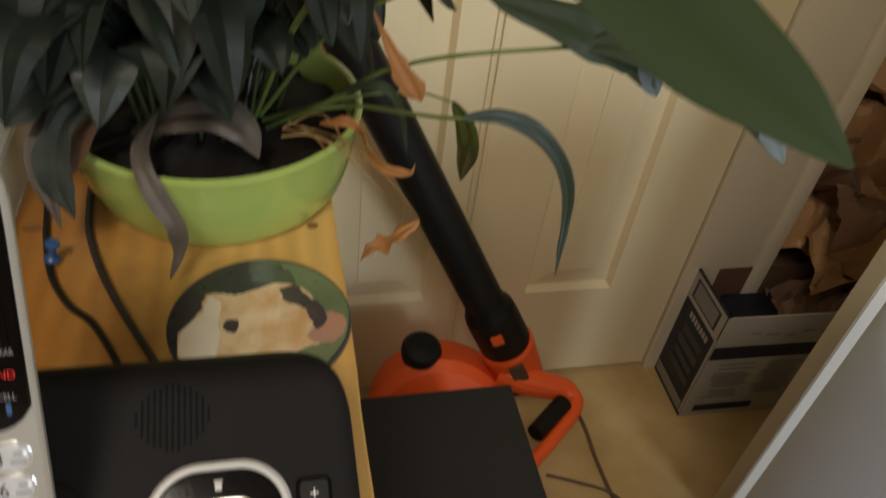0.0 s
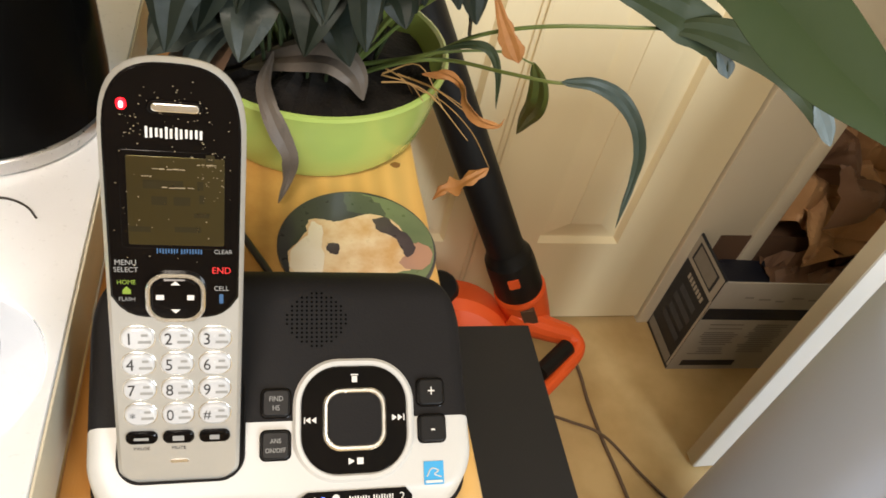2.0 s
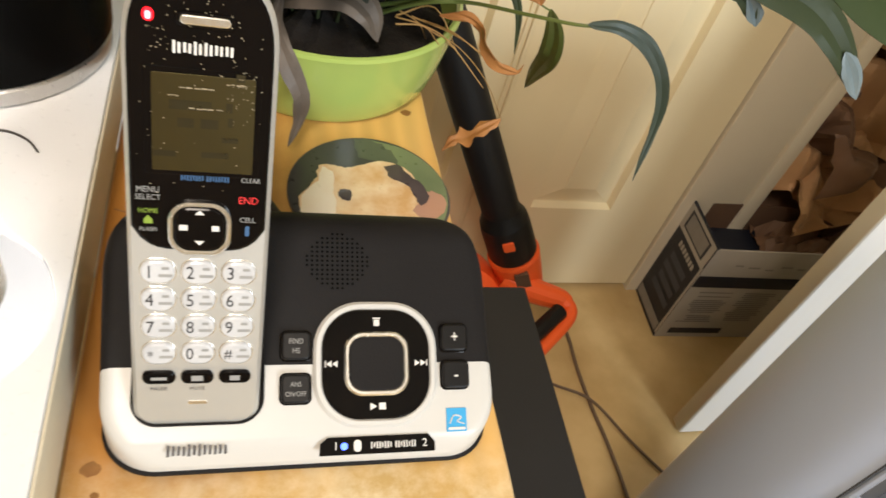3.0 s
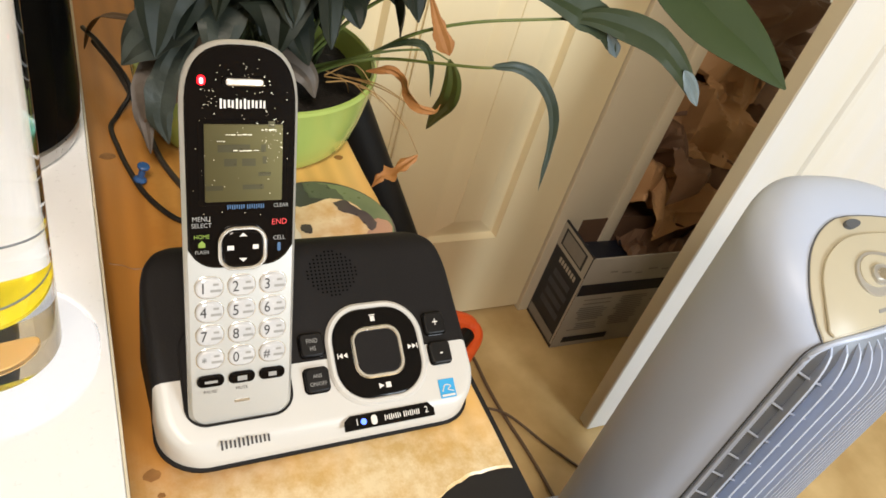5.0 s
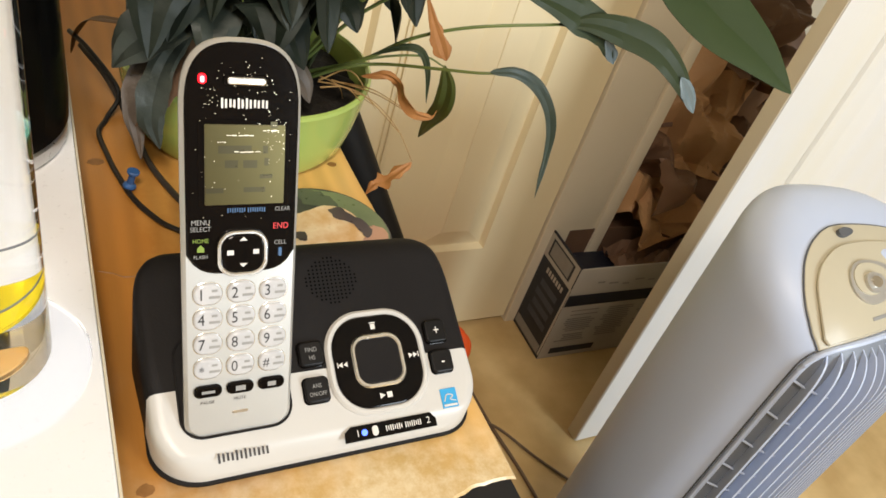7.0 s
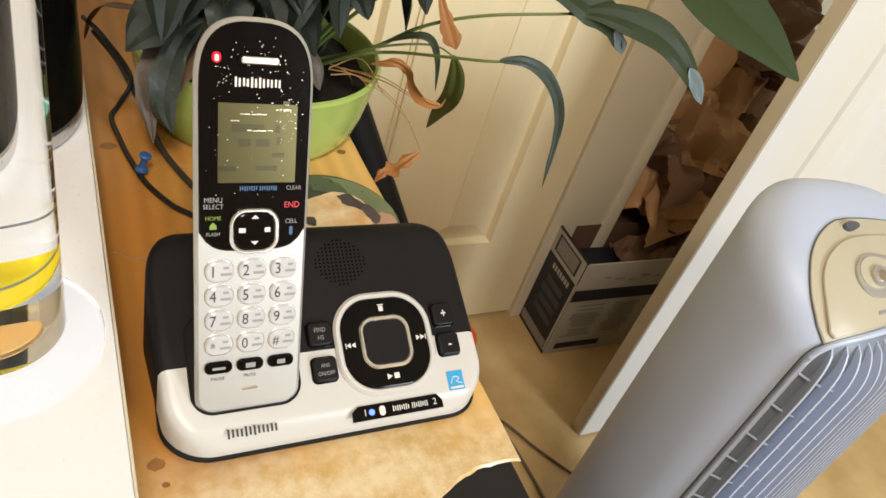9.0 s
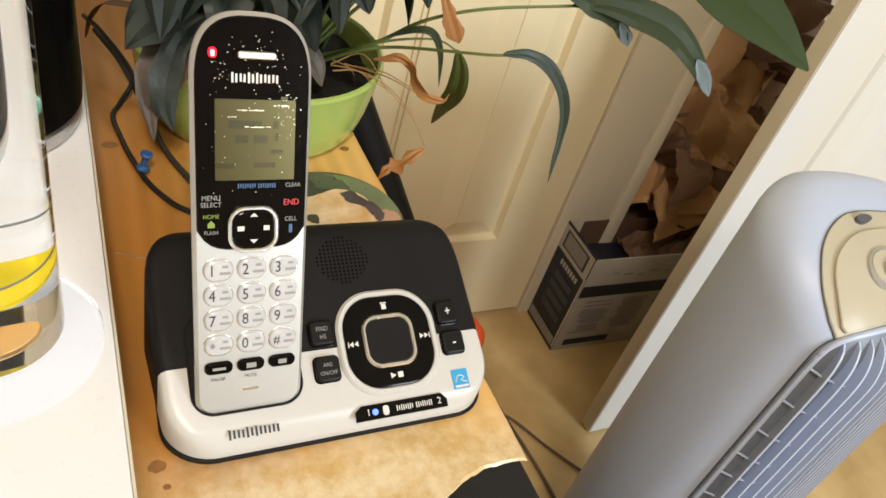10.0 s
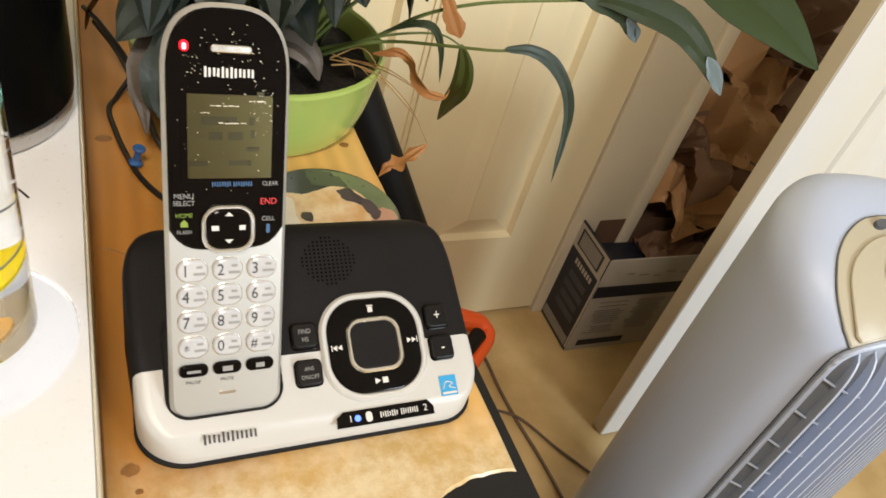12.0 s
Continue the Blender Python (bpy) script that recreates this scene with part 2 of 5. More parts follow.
M_GLASS = clear("glass", (0.98, 0.99, 0.99), 0.0, 1.34)
M_GLASS_FOOT = clear("glass_foot", (0.99, 0.99, 0.99), 0.0, 1.18)
M_YELLOW = clear("yellow_liquid", (0.80, 0.66, 0.03), 0.0, 1.12)
M_TEAL = mat("teal_liquid", (0.02, 0.34, 0.33), 0.2, coat=0.5, bump=0)
M_AMBER = clear("amber_liquid", (0.80, 0.56, 0.24), 0.0, 1.12)
for m in (M_YELLOW, M_AMBER):
    m.node_tree.nodes["Principled BSDF"].inputs["Transmission Weight"].default_value = 0.6
M_PHOTO_DARK = mat("photo_dark", (0.035, 0.034, 0.038), 0.3, second=(0.06, 0.06, 0.062), scale=22, bump=0, coat=0.3)
M_PHOTO_GREEN = mat("photo_green", (0.13, 0.17, 0.085), 0.3, second=(0.25, 0.30, 0.15), scale=26, bump=0, coat=0.3)
M_PHOTO_BLEND = mat("photo_blend", (0.07, 0.085, 0.06), 0.3, second=(0.11, 0.13, 0.08), scale=30, bump=0, coat=0.3)
M_PHOTO_CREAM = mat("photo_cream", (0.82, 0.66, 0.43), 0.3, second=(0.64, 0.38, 0.16), scale=70, amount=1.0, bump=0, coat=0.3)
M_PHOTO_PALE = mat("photo_pale", (0.86, 0.80, 0.68), 0.3, second=(0.78, 0.64, 0.45), scale=50, bump=0, coat=0.3)
M_PHOTO_SPOT = mat("photo_spot", (0.06, 0.045, 0.05), 0.3, second=(0.12, 0.09, 0.09), scale=60, bump=0, coat=0.3)
M_PHOTO_ROSE = mat("photo_rose", (0.50, 0.27, 0.17), 0.3, second=(0.42, 0.25, 0.2), scale=50, bump=0, coat=0.3)

# ---- building helpers ----


def finish(name, bm, material, smooth=True):
    bmesh.ops.recalc_face_normals(bm, faces=bm.faces)
    me = bpy.data.meshes.new(name)
    bm.to_mesh(me)
    bm.free()
    for p in me.polygons:
        p.use_smooth = bool(smooth)
    if smooth:
        me.set_sharp_from_angle(angle=radians(21 if smooth is True else smooth))
    for m in (material if isinstance(material, (list, tuple)) else [material]):
        me.materials.append(m)
    return me


def part(name, bm, material, parent, label="", smooth=True):
    ob = new(name, finish(name, bm, material, smooth))
    ob.parent = parent
    if label:
        tagged(ob, label)
    return ob


def thing(name, m, label, category, group="", kind=""):
    ob = new(name)
    ob.empty_display_size = 0.02
    ob.matrix_world = m
    return tagged(ob, label, category, group, kind)


def solid(name, bm, material, label, category="", kind="", m=None, smooth=True):
    ob = new(name, finish(name, bm, material, smooth))
    if m is not None:
        ob.matrix_world = m
    return tagged(ob, label, category, "", kind)


def box(bm, x0, x1, y0, y1, z0, z1, bevel=0.0, m=None):
    r = bmesh.ops.create_cube(bm, size=1.0, matrix=Matrix.Translation(((x0 + x1) / 2, (y0 + y1) / 2, (z0 + z1) / 2)) @ Matrix.Diagonal((x1 - x0, y1 - y0, z1 - z0, 1)))
    vs = r["verts"]
    if bevel:
        es = list({e for v in vs for e in v.link_edges})
        vs = list({v for f in bmesh.ops.bevel(bm, geom=es, offset=bevel, segments=2, affect="EDGES", profile=0.6)["faces"] for v in f.verts} | {v for v in vs if v.is_valid})
    if m is not None:
        bmesh.ops.transform(bm, matrix=m, verts=[v for v in vs if v.is_valid])
    return bm


def cube(x0, x1, y0, y1, z0, z1, bevel=0.0):
    return box(bmesh.new(), x0, x1, y0, y1, z0, z1, bevel)


def rrect(w, h, r, n=6, cx=0.0, cy=0.0):
    r = max(min(r, w / 2 - 1e-5, h / 2 - 1e-5), 1e-5)
    out = []
    for qx, qy, a0 in ((1, 1, 0), (-1, 1, 90), (-1, -1, 180), (1, -1, 270)):
        for i in range(n + 1):
            a = radians(a0 + 90 * i / n)
            out.append((cx + qx * (w / 2 - r) + r * math.cos(a), cy + qy * (h / 2 - r) + r * math.sin(a)))
    return out


def loft(bm, rings, cap0=True, cap1=True, closed=True):
    """Skin rings of equal length; the ends are capped."""
    vs = [[bm.verts.new(p) for p in ring] for ring in rings]
    n = len(vs[0])
    for a, b in zip(vs, vs[1:]):
        for i in range(n if closed else n - 1):
            j = (i + 1) % n
            bm.faces.new((a[i], a[j], b[j], b[i]))
    if cap0:
        bm.faces.new(vs[0][::-1])
    if cap1:
        bm.faces.new(vs[-1])
    return bm


def pad(w, h, r, z0, z1, b=0.0005, cx=0.0, cy=0.0, n=6, bm=None):
    """A rounded rectangular pad with a rounded top edge."""
    bm = bm or bmesh.new()
    ring = lambda i, z: [(x, y, z) for x, y in rrect(w - 2 * i, h - 2 * i, r - i, n, cx, cy)]
    return loft(bm, [ring(0, z0), ring(0, z1 - b), ring(b * 0.35, z1 - b * 0.35), ring(b, z1)])


def frame_pad(w, h, r, t, z0, z1, cx=0.0, cy=0.0, n=8):
    """A rounded ring of width t."""
    bm = bmesh.new()
    ring = lambda i, z: [(x, y, z) for x, y in rrect(w - 2 * i, h - 2 * i, r - i * 0.8, n, cx, cy)]
    b = t * 0.3
    loft(bm, [ring(0, z0), ring(0, z1 - b), ring(b, z1), ring(t - b, z1), ring(t, z1 - b), ring(t, z0)], False, False)
    return bm


def revolve(profile, n=40, cx=0.0, cy=0.0, cap0=True, cap1=True, bm=None):
    bm = bm or bmesh.new()
    return loft(bm, [[(cx + r * math.cos(2 * math.pi * i / n), cy + r * math.sin(2 * math.pi * i / n), z) for i in range(n)] for r, z in profile], cap0, cap1)


def spline(points, steps=8):
    """Catmull-Rom through the points."""
    p = [Vector(q) for q in points]
    p = [p[0] * 2 - p[1]] + p + [p[-1] * 2 - p[-2]]
    out = []
    for i in range(1, len(p) - 2):
        for k in range(steps):
            t = k / steps
            a, b, c, d = p[i - 1:i + 3]
            out.append(0.5 * ((2 * b) + (c - a) * t + (2 * a - 5 * b + 4 * c - d) * t * t + (3 * b - a - 3 * c + d) * t ** 3))
    out.append(p[-2])
    return out


def tube(points, r0, r1=None, n=8, steps=8, bm=None, smooth_path=True):
    bm = bm or bmesh.new()
    pts = spline(points, steps) if smooth_path else [Vector(q) for q in points]
    r1 = r0 if r1 is None else r1
    rings, up = [], Vector((0.13, 0.21, 0.97))
    for i, q in enumerate(pts):
        d = (pts[min(i + 1, len(pts) - 1)] - pts[max(i - 1, 0)]).normalized()
        s = d.cross(up)
        s = s.normalized() if s.length > 1e-4 else Vector((1, 0, 0))
        u = s.cross(d)
        r = r0 + (r1 - r0) * i / (len(pts) - 1)
        rings.append([q + (s * math.cos(2 * math.pi * k / n) + u * math.sin(2 * math.pi * k / n)) * r for k in range(n)])
    return loft(bm, rings)


def text_bm(words, size, at=(0, 0, 0), narrow=1.0, depth=0.0):
    c = bpy.data.curves.new("words", "FONT")
    c.body, c.size, c.align_x, c.align_y, c.extrude = words, size, "CENTER", "CENTER", depth
    c.resolution_u = 3
    ob = bpy.data.objects.new("words", c)
    me = bpy.data.meshes.new_from_object(ob)
    bm = bmesh.new()
    bm.from_mesh(me)
    bmesh.ops.transform(bm, matrix=Matrix.Translation(at) @ Matrix.Diagonal((narrow, 1, 1, 1)), verts=bm.verts)
    bpy.data.objects.remove(ob)
    bpy.data.meshes.remove(me)
    bpy.data.curves.remove(c)
    return bm


def bars(spans, z, bm=None):
    """Flat printed bars: centre x, centre y, width, height."""
    bm = bm or bmesh.new()
    for x, y, w, h in spans:
        bm.faces.new([bm.verts.new(p) for p in ((x - w / 2, y - h / 2, z), (x + w / 2, y - h / 2, z), (x + w / 2, y + h / 2, z), (x - w / 2, y + h / 2, z))])
    return bm


def poly(points, z):
    bm = bmesh.new()
    bm.faces.new([bm.verts.new((x, y, z)) for x, y in points])
    return bm

# ---- the room ----
TOP = 0.66      # height of the pine board
SIDE = 0.697    # height of the white table beside it
WALL_Y = 0.632  # face of the wall that holds the door


def room():
    solid("floor", cube(-1.7, 2.3, -2.6, 1.6, -0.05, 0.0), M_FLOOR, "beige mottled vinyl floor", "floor", "structure", smooth=False)
    solid("ceiling", cube(-1.75, 2.35, -2.65, 1.65, 2.4, 2.48), M_CEIL, "plain off-white ceiling", "ceiling", "structure", smooth=False)
    solid("wall_west", cube(-1.75, -1.65, -2.6, 1.6, 0, 2.4), M_WALL, "cream painted wall", "wall", "structure", smooth=False)
    bm = cube(-1.75, 0.97, -2.7, -2.6, 0, 2.4)
    box(bm, 1.80, 2.35, -2.7, -2.6, 0, 2.4)
    box(bm, 0.97, 1.80, -2.7, -2.6, 0, 0.9)
    box(bm, 0.97, 1.80, -2.7, -2.6, 2.0, 2.4)
    solid("wall_south", bm, M_WALL, "cream painted wall with a window opening", "wall", "structure", smooth=False)
    solid("wall_east", cube(2.3, 2.4, -2.6, 1.6, 0, 2.4), M_WALL, "cream painted wall", "wall", "structure", smooth=False)
    # wall with the door, and the alcove to its right
    bm = cube(-1.65, -0.19, WALL_Y, WALL_Y + 0.1, 0, 2.4)
    box(bm, -0.19, 0.815, WALL_Y, WALL_Y + 0.1, 2.05, 2.4)
    box(bm, 0.672, 0.815, WALL_Y + 0.002, WALL_Y + 0.1, 0, 2.05)
    solid("wall_north", bm, M_WALL, "cream painted wall beside the panelled door", "wall", "structure", smooth=False)
    bm = cube(0.815, 2.3, 1.05, 1.15, 0, 2.4)
    box(bm, 0.735, 0.815, WALL_Y + 0.1, 1.15, 0, 2.4)
    solid("wall_alcove", bm, M_TRIM, "off-white alcove wall behind the paper bags", "wall", "structure", smooth=False)
    bm = bmesh.new()
    for x0, x1, d in ((1.02, 1.05, 0.012), (1.05, 1.10, 0.02), (1.10, 1.115, 0.012)):
        box(bm, x0, x1, 1.05 - d, 1.05, 0, 2.1, 0.002)
    solid("trim_alcove", bm, M_TRIM, "off-white moulded trim on the alcove wall", "trim", "structure")


def raised_panel(bm, x0, x1, z0, z1, y, bevel=0.043, deep=0.011):
    """A sunk moulding with a raised field, worked into a door face that looks to -y."""
    ring = lambda i, d: [(x0 + i, y + d, z0 + i), (x1 - i, y + d, z0 + i), (x1 - i, y + d, z1 - i), (x0 + i, y + d, z1 - i)]
    loft(bm, [ring(0, 0), ring(0.006, deep), ring(0.010, deep), ring(bevel, 0.002), ring(bevel + 0.001, 0.0005)], False, True)


def door():
    y = 0.619
    d = tagged(new("door_1"), "closed cream painted panelled door with vertical grooves", "door", "", "structure")
    bm = bmesh.new()
    hz = [(0.205, 0.86), (1.0, 1.62)]
    # stiles and rails as slabs around the panels
    edges = [-0.18, 0.115, 0.258, 0.412, 0.552, 0.664]
    for a, b in zip(edges, edges[1:]):
        if (a, b) in ((0.412, 0.552), (0.115, 0.258)):
            for z0, z1 in ((0.013, 0.205), (0.86, 1.0), (1.62, 2.04)):
                box(bm, a, b, y, y + 0.035, z0, z1)
            for z0, z1 in hz:
                raised_panel(bm, a, b, z0, z1, y)
        else:
            box(bm, a, b, y, y + 0.035, 0.013, 2.04)
    part("door_leaf", bm, M_DOOR, d, smooth=False)
    bm = cube(0.3000, 0.3050, y - 0.003, y, 0.013, 2.03, 0.001)
    box(bm, 0.3080, 0.3145, y - 0.004, y, 0.013, 2.03, 0.0015)
    part("bead", bm, M_DOOR, d, "raised vertical bead strip")
    c = tagged(new("door_casing"), "cream painted door casing with a rounded inner edge", "trim", "", "structure")
    part("casing_board", cube(0.6675, 0.782, 0.612, 0.64, 0, 2.1, 0.003), M_TRIM, c)
    part("casing_edge", cube(0.784, 0.814, 0.606, 0.66, 0, 2.1, 0.006), M_TRIM, c)


def side_panel():
    p = tagged(new("door_2"), "open off-white door leaf seen at its edge", "door", "", "structure")
    part("door_leaf", cube(0.6605, 1.45, 0.3195, 0.346, 0.004, 2.04, 0.0018), M_PANEL, p)
    # the edge gets less light than the face; that shade is put into its paint
    part("door_edge", cube(0.6590, 0.6604, 0.3212, 0.3450, 0.004, 2.04, 0.0005), M_SHADED_EDGE, p, "cream edge of the door leaf, shade put into its colour")
    for z0, z1 in ((0.2, 0.86), (1.0, 1.9)):
        bm = bmesh.new()
        ring = lambda i, d: [(0.755 + i, 0.3193 - d, z0 + i), (1.35 - i, 0.3193 - d, z0 + i), (1.35 - i, 0.3193 - d, z1 - i), (0.755 + i, 0.3193 - d, z1 - i)]
        loft(bm, [ring(0, 0), ring(0.004, 0.004), ring(0.012, 0.005), ring(0.016, 0.001), ring(0.05, 0.001), ring(0.085, 0.006), ring(0.088, 0.006)], False, True)
        part("panel", bm, M_PANEL, p, "raised panel moulding", smooth=False)


room()
door()
side_panel()


def window():
    w = tagged(new("window_1"), "white framed window letting in daylight", "window", "", "structure")
    for x0, x1, z0, z1 in ((0.97, 1.01, 0.9, 2.0), (1.76, 1.80, 0.9, 2.0), (1.01, 1.76, 0.9, 0.94), (1.01, 1.76, 1.96, 2.0), (1.37, 1.40, 0.94, 1.96)):
        part("window_frame", cube(x0, x1, -2.69, -2.61, z0, z1, 0.004), M_TRIM, w)


window()

# ---- pine board on its legs ----


def pine_shelf():
    t = thing("pine_shelf", pose(0, 0, 0), "narrow knotty pine bench with a worn front end", "bench")
    bm = bmesh.new()
    rnd = random.Random(4)
    front = [(0.0935, -0.035), (0.082, -0.0335), (0.066, -0.0345), (0.054, -0.038), (0.044, -0.0425), (0.034, -0.0475), (0.018, -0.056), (-0.02, -0.07), (-0.06, -0.085), (-0.105, -0.098)]
    out = [(-0.105, 0.60), (0.0935, 0.60)]
    n = 26
    out += [(0.0935 + rnd.uniform(-0.0006, 0.0006), 0.60 - (0.60 + 0.035) * i / n) for i in range(1, n)]
    for (xa, ya), (xb, yb) in zip(front, front[1:]):
        for k in range(4):
            f = k / 4
            out.append((xa + (xb - xa) * f, ya + (yb - ya) * f + rnd.uniform(-0.0005, 0.0005)))
    out.append(front[-1])
    cx = sum(p[0] for p in out) / len(out)
    ring = lambda i, z, under=0.0: [(x - math.copysign(i, x - cx), y - (i if y > 0.5 else -i - under if y < 0 else 0), z) for x, y in out]
    loft(bm, [ring(0.0, TOP - 0.02, 0.016), ring(0.0, TOP - 0.004, 0.003), ring(0, TOP - 0.0015), ring(0.0012, TOP)])
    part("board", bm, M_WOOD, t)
    for x in (-0.08, 0.07):
        for y in (0.02, 0.55):
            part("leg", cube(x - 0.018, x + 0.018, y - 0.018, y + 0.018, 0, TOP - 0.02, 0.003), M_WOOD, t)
    # knots and a drying crack
    for x, y, rx, ry in ((-0.0935, 0.0055, 0.0042, 0.0036), (-0.0905, -0.0065, 0.0021, 0.0016), (-0.093, 0.27, 0.006, 0.004), (0.078, 0.26, 0.004, 0.003)):
        bm = bmesh.new()
        pts = [(x + rx * math.cos(a) * rnd.uniform(0.8, 1.1), y + ry * math.sin(a) * rnd.uniform(0.8, 1.1)) for a in [2 * math.pi * i / 14 for i in range(14)]]
        loft(bm, [[(px, py, TOP - 0.001) for px, py in pts], [(px, py, TOP + 0.0002) for px, py in pts], [(x + (px - x) * 0.6, y + (py - y) * 0.6, TOP + 0.0003) for px, py in pts]])
        part("knot", bm, M_KNOT, t, "dark round knot")
    part("crack", tube([(-0.101, 0.158, TOP), (-0.093, 0.155, TOP), (-0.086, 0.151, TOP), (-0.072, 0.152, TOP), (-0.058, 0.1515, TOP)], 0.0005, 0.0003, 5), M_KNOT, t, "fine dark drying crack")


pine_shelf()


def white_table():
    t = thing("white_table", pose(0, 0, 0), "white laminate table with a cream edge", "table")
    part("tabletop", cube(-0.95, -0.1068, -0.75, 0.60, SIDE - 0.034, SIDE, 0.0015), M_WHITE_TOP, t)
    part("edge_band", cube(-0.1066, -0.1052, -0.75, 0.60, SIDE - 0.036, SIDE - 0.002, 0.0004), M_CREAM_EDGE, t, "cream edge band")
    for x in (-0.9, -0.15):
        for y in (-0.7, 0.55):
            part("leg", cube(x - 0.02, x + 0.02, y - 0.02, y + 0.02, 0, SIDE - 0.034, 0.003), M_WHITE_TOP, t)


white_table()


def storage_box():
    t = thing("storage_box", pose(0.2, 0.1, 0), "plain matte black box standing on the floor", "box")
    part("body", cube(-0.092, 0.097, -0.5, 0.26, 0.0, 0.31, 0.003), M_BLACKBOX, t)
    part("lid", cube(-0.094, 0.099, -0.502, 0.262, 0.311, 0.33, 0.002), M_BLACKBOX, t)


storage_box()

# ---- the telephone base ----
SLOPE = math.atan(0.535)
FACE = Matrix.Translation((0, 0.0, 0.0150)) @ Matrix.Rotation(SLOPE, 4, "X")


def on_face(bm, lift=0.0):
    """Lay a flat piece on the sloping face: x across, y up the slope."""
    bmesh.ops.transform(bm, matrix=FACE @ Matrix.Translation((0, 0, lift)), verts=bm.verts)
    return bm


BASE_X = -0.0016  # middle of the base
SKEW = 0.045       # its flanks lean a little
DEPTH = 0.112


def base_ring(y0, y1, grow, z, taper):
    """Outline of the base at a height: rounded front corners, larger rounded back ones."""
    out = []
    hw = 0.0870 + grow
    for qx, qy, a0, r in ((1, 1, 0, 0.042), (-1, 1, 90, 0.042), (-1, 0, 180, 0.023), (1, 0, 270, 0.023)):
        for i in range(9):
            a = radians(a0 + 90 * i / 8)
            w = hw - (taper if qy else 0)
            yy = (y1 + grow) if qy else (y0 - grow)
            y = yy - (r if qy else -r) + r * math.sin(a)
            out.append((BASE_X - SKEW * y + qx * (w - r) + r * math.cos(a), y, z))
    return out


def answering_machine():
    t = thing("answering_machine", pose(0.0, 0.0005, TOP + 0.0008, 0, 0.55, 0), "black and silver answering machine base on the pine bench", "telephone base")
    k = math.tan(SLOPE)
    rim = base_ring(0.0, DEPTH, 0.0008, 0.0, 0.004)
    part("bottom_rim", loft(bmesh.new(), [rim, base_ring(0.0, DEPTH, 0.0012, 0.0010, 0.004), base_ring(0.0, DEPTH, 0.0012, 0.0022, 0.004), base_ring(0, DEPTH, 0.0004, 0.0030, 0.004), base_ring(0, DEPTH, -0.004, 0.0031, 0.004)]), M_SHELL_BLACK, t, "black bottom rim")

    def skin(split0, split1, lift):
        """The shell between two places along the depth: flanks, sloping face and back."""
        bm = bmesh.new()
        cols = 61
        ys = [split0 + (split1 - split0) * ((i / 30) ** 2 if split0 == 0 else 1 - (1 - i / 30) ** 2) for i in range(31)]

        def half(y):
            f, b = 0.023, 0.042
            w = 0.0872 - 0.0005 * max(0, min(1, y / 0.12))
            if y < f:
                return w - f + math.sqrt(max(0, f * f - (f - y) ** 2))
            if y > DEPTH - b:
                return w - b + b * max(0, 1 - ((y - DEPTH + b) / b) ** 2.1) ** (1 / 2.1)
            return w
        rows = []
        for y in ys:
            h = half(y)
            top = 0.0150 + k * y + lift
            if y > 0.084:
                top -= 34.0 * (y - 0.084) ** 2
            if y < 0.006:
                top -= 0.008 * (1 - y / 0.006) ** 2
            row = []
            for c in range(cols):
                s = -1 + 2 * c / (cols - 1)
                a = abs(s)
                # flank up to 0.8 of the half width is crown
                if a > 0.86:
                    f = (a - 0.86) / 0.14
                    ang = f * math.pi / 2
                    drop = max(top - 0.0024, 0.002)
                    e = min(0.0045, drop)
                    if f < 0.6:
                        q = f / 0.6 * math.pi / 2
                        x = h - e + e * math.sin(q)
                        z = top - e + e * math.cos(q)
                    else:
                        g = (f - 0.6) / 0.4
                        x = h - 0.0002 * g
                        z = (top - e) * (1 - g) + 0.0024 * g
                    x = math.copysign(max(x, 0.0), s)
                else:
                    x = s / 0.86 * max(h - min(0.0045, top - 0.0024), 0.001)
                    z = top
                row.append((BASE_X - SKEW * y + x, y, z))
            rows.append(row)
        loft(bm, rows, False, False, closed=False)
        # close front and back down to the rim
        for row in (rows[0], rows[-1]):
            a = [bm.verts.new(p) for p in row]
            lo, hi = row[0][0], row[-1][0]
            b = [bm.verts.new((max(lo, min(hi, p[0])), p[1], 0.0024)) for p in row]
            for i in range(len(a) - 1):
                if (a[i].co - b[i].co).length + (a[i + 1].co - b[i + 1].co).length > 1e-6:
                    bm.faces.new((a[i], a[i + 1], b[i + 1], b[i]))
        bmesh.ops.remove_doubles(bm, verts=bm.verts, dist=2e-5)
        return bm
    part("front_shell", skin(0.0, 0.0335, 0.0), M_SHELL_WHITE, t, "silver white front shell", 50)
    part("top_shell", skin(0.0337, DEPTH - 0.0002, 0.0003), M_SHELL_BLACK, t, "matte black upper shell", 50)
    # cradle pocket round the foot of the handset
    bm = on_face(frame_pad(0.0545, 0.0512, 0.011, 0.0011, -0.004, 0.0016, -0.0500, 0.0386))
    part("cradle_lip", bm, M_SHELL_BLACK, t, "black cradle lip")
    part("cradle_well", on_face(pad(0.0525, 0.0494, 0.010, -0.002, 0.0006, 0.0002, -0.0500, 0.0386)), M_SHELL_BLACK, t)
    # speaker holes
    bm = bmesh.new()
    for i in range(-6, 7):
        for j in range(-6, 7):
            if i * i + j * j < 40:
                x, y = 0.0096 + i * 0.00235, 0.0857 + j * 0.00215
                bm.faces.new([bm.verts.new((x + 0.0006 * math.cos(a), y + 0.0006 * math.sin(a), 0.0)) for a in [math.pi * q / 4 for q in range(8)]])
    tagged(part("speaker_mesh", on_face(bm, 0.0006), M_HOLE, t, "grid of small speaker holes"), kind="stuff")
    # the control pad
    cx, cy = 0.0272, 0.0378
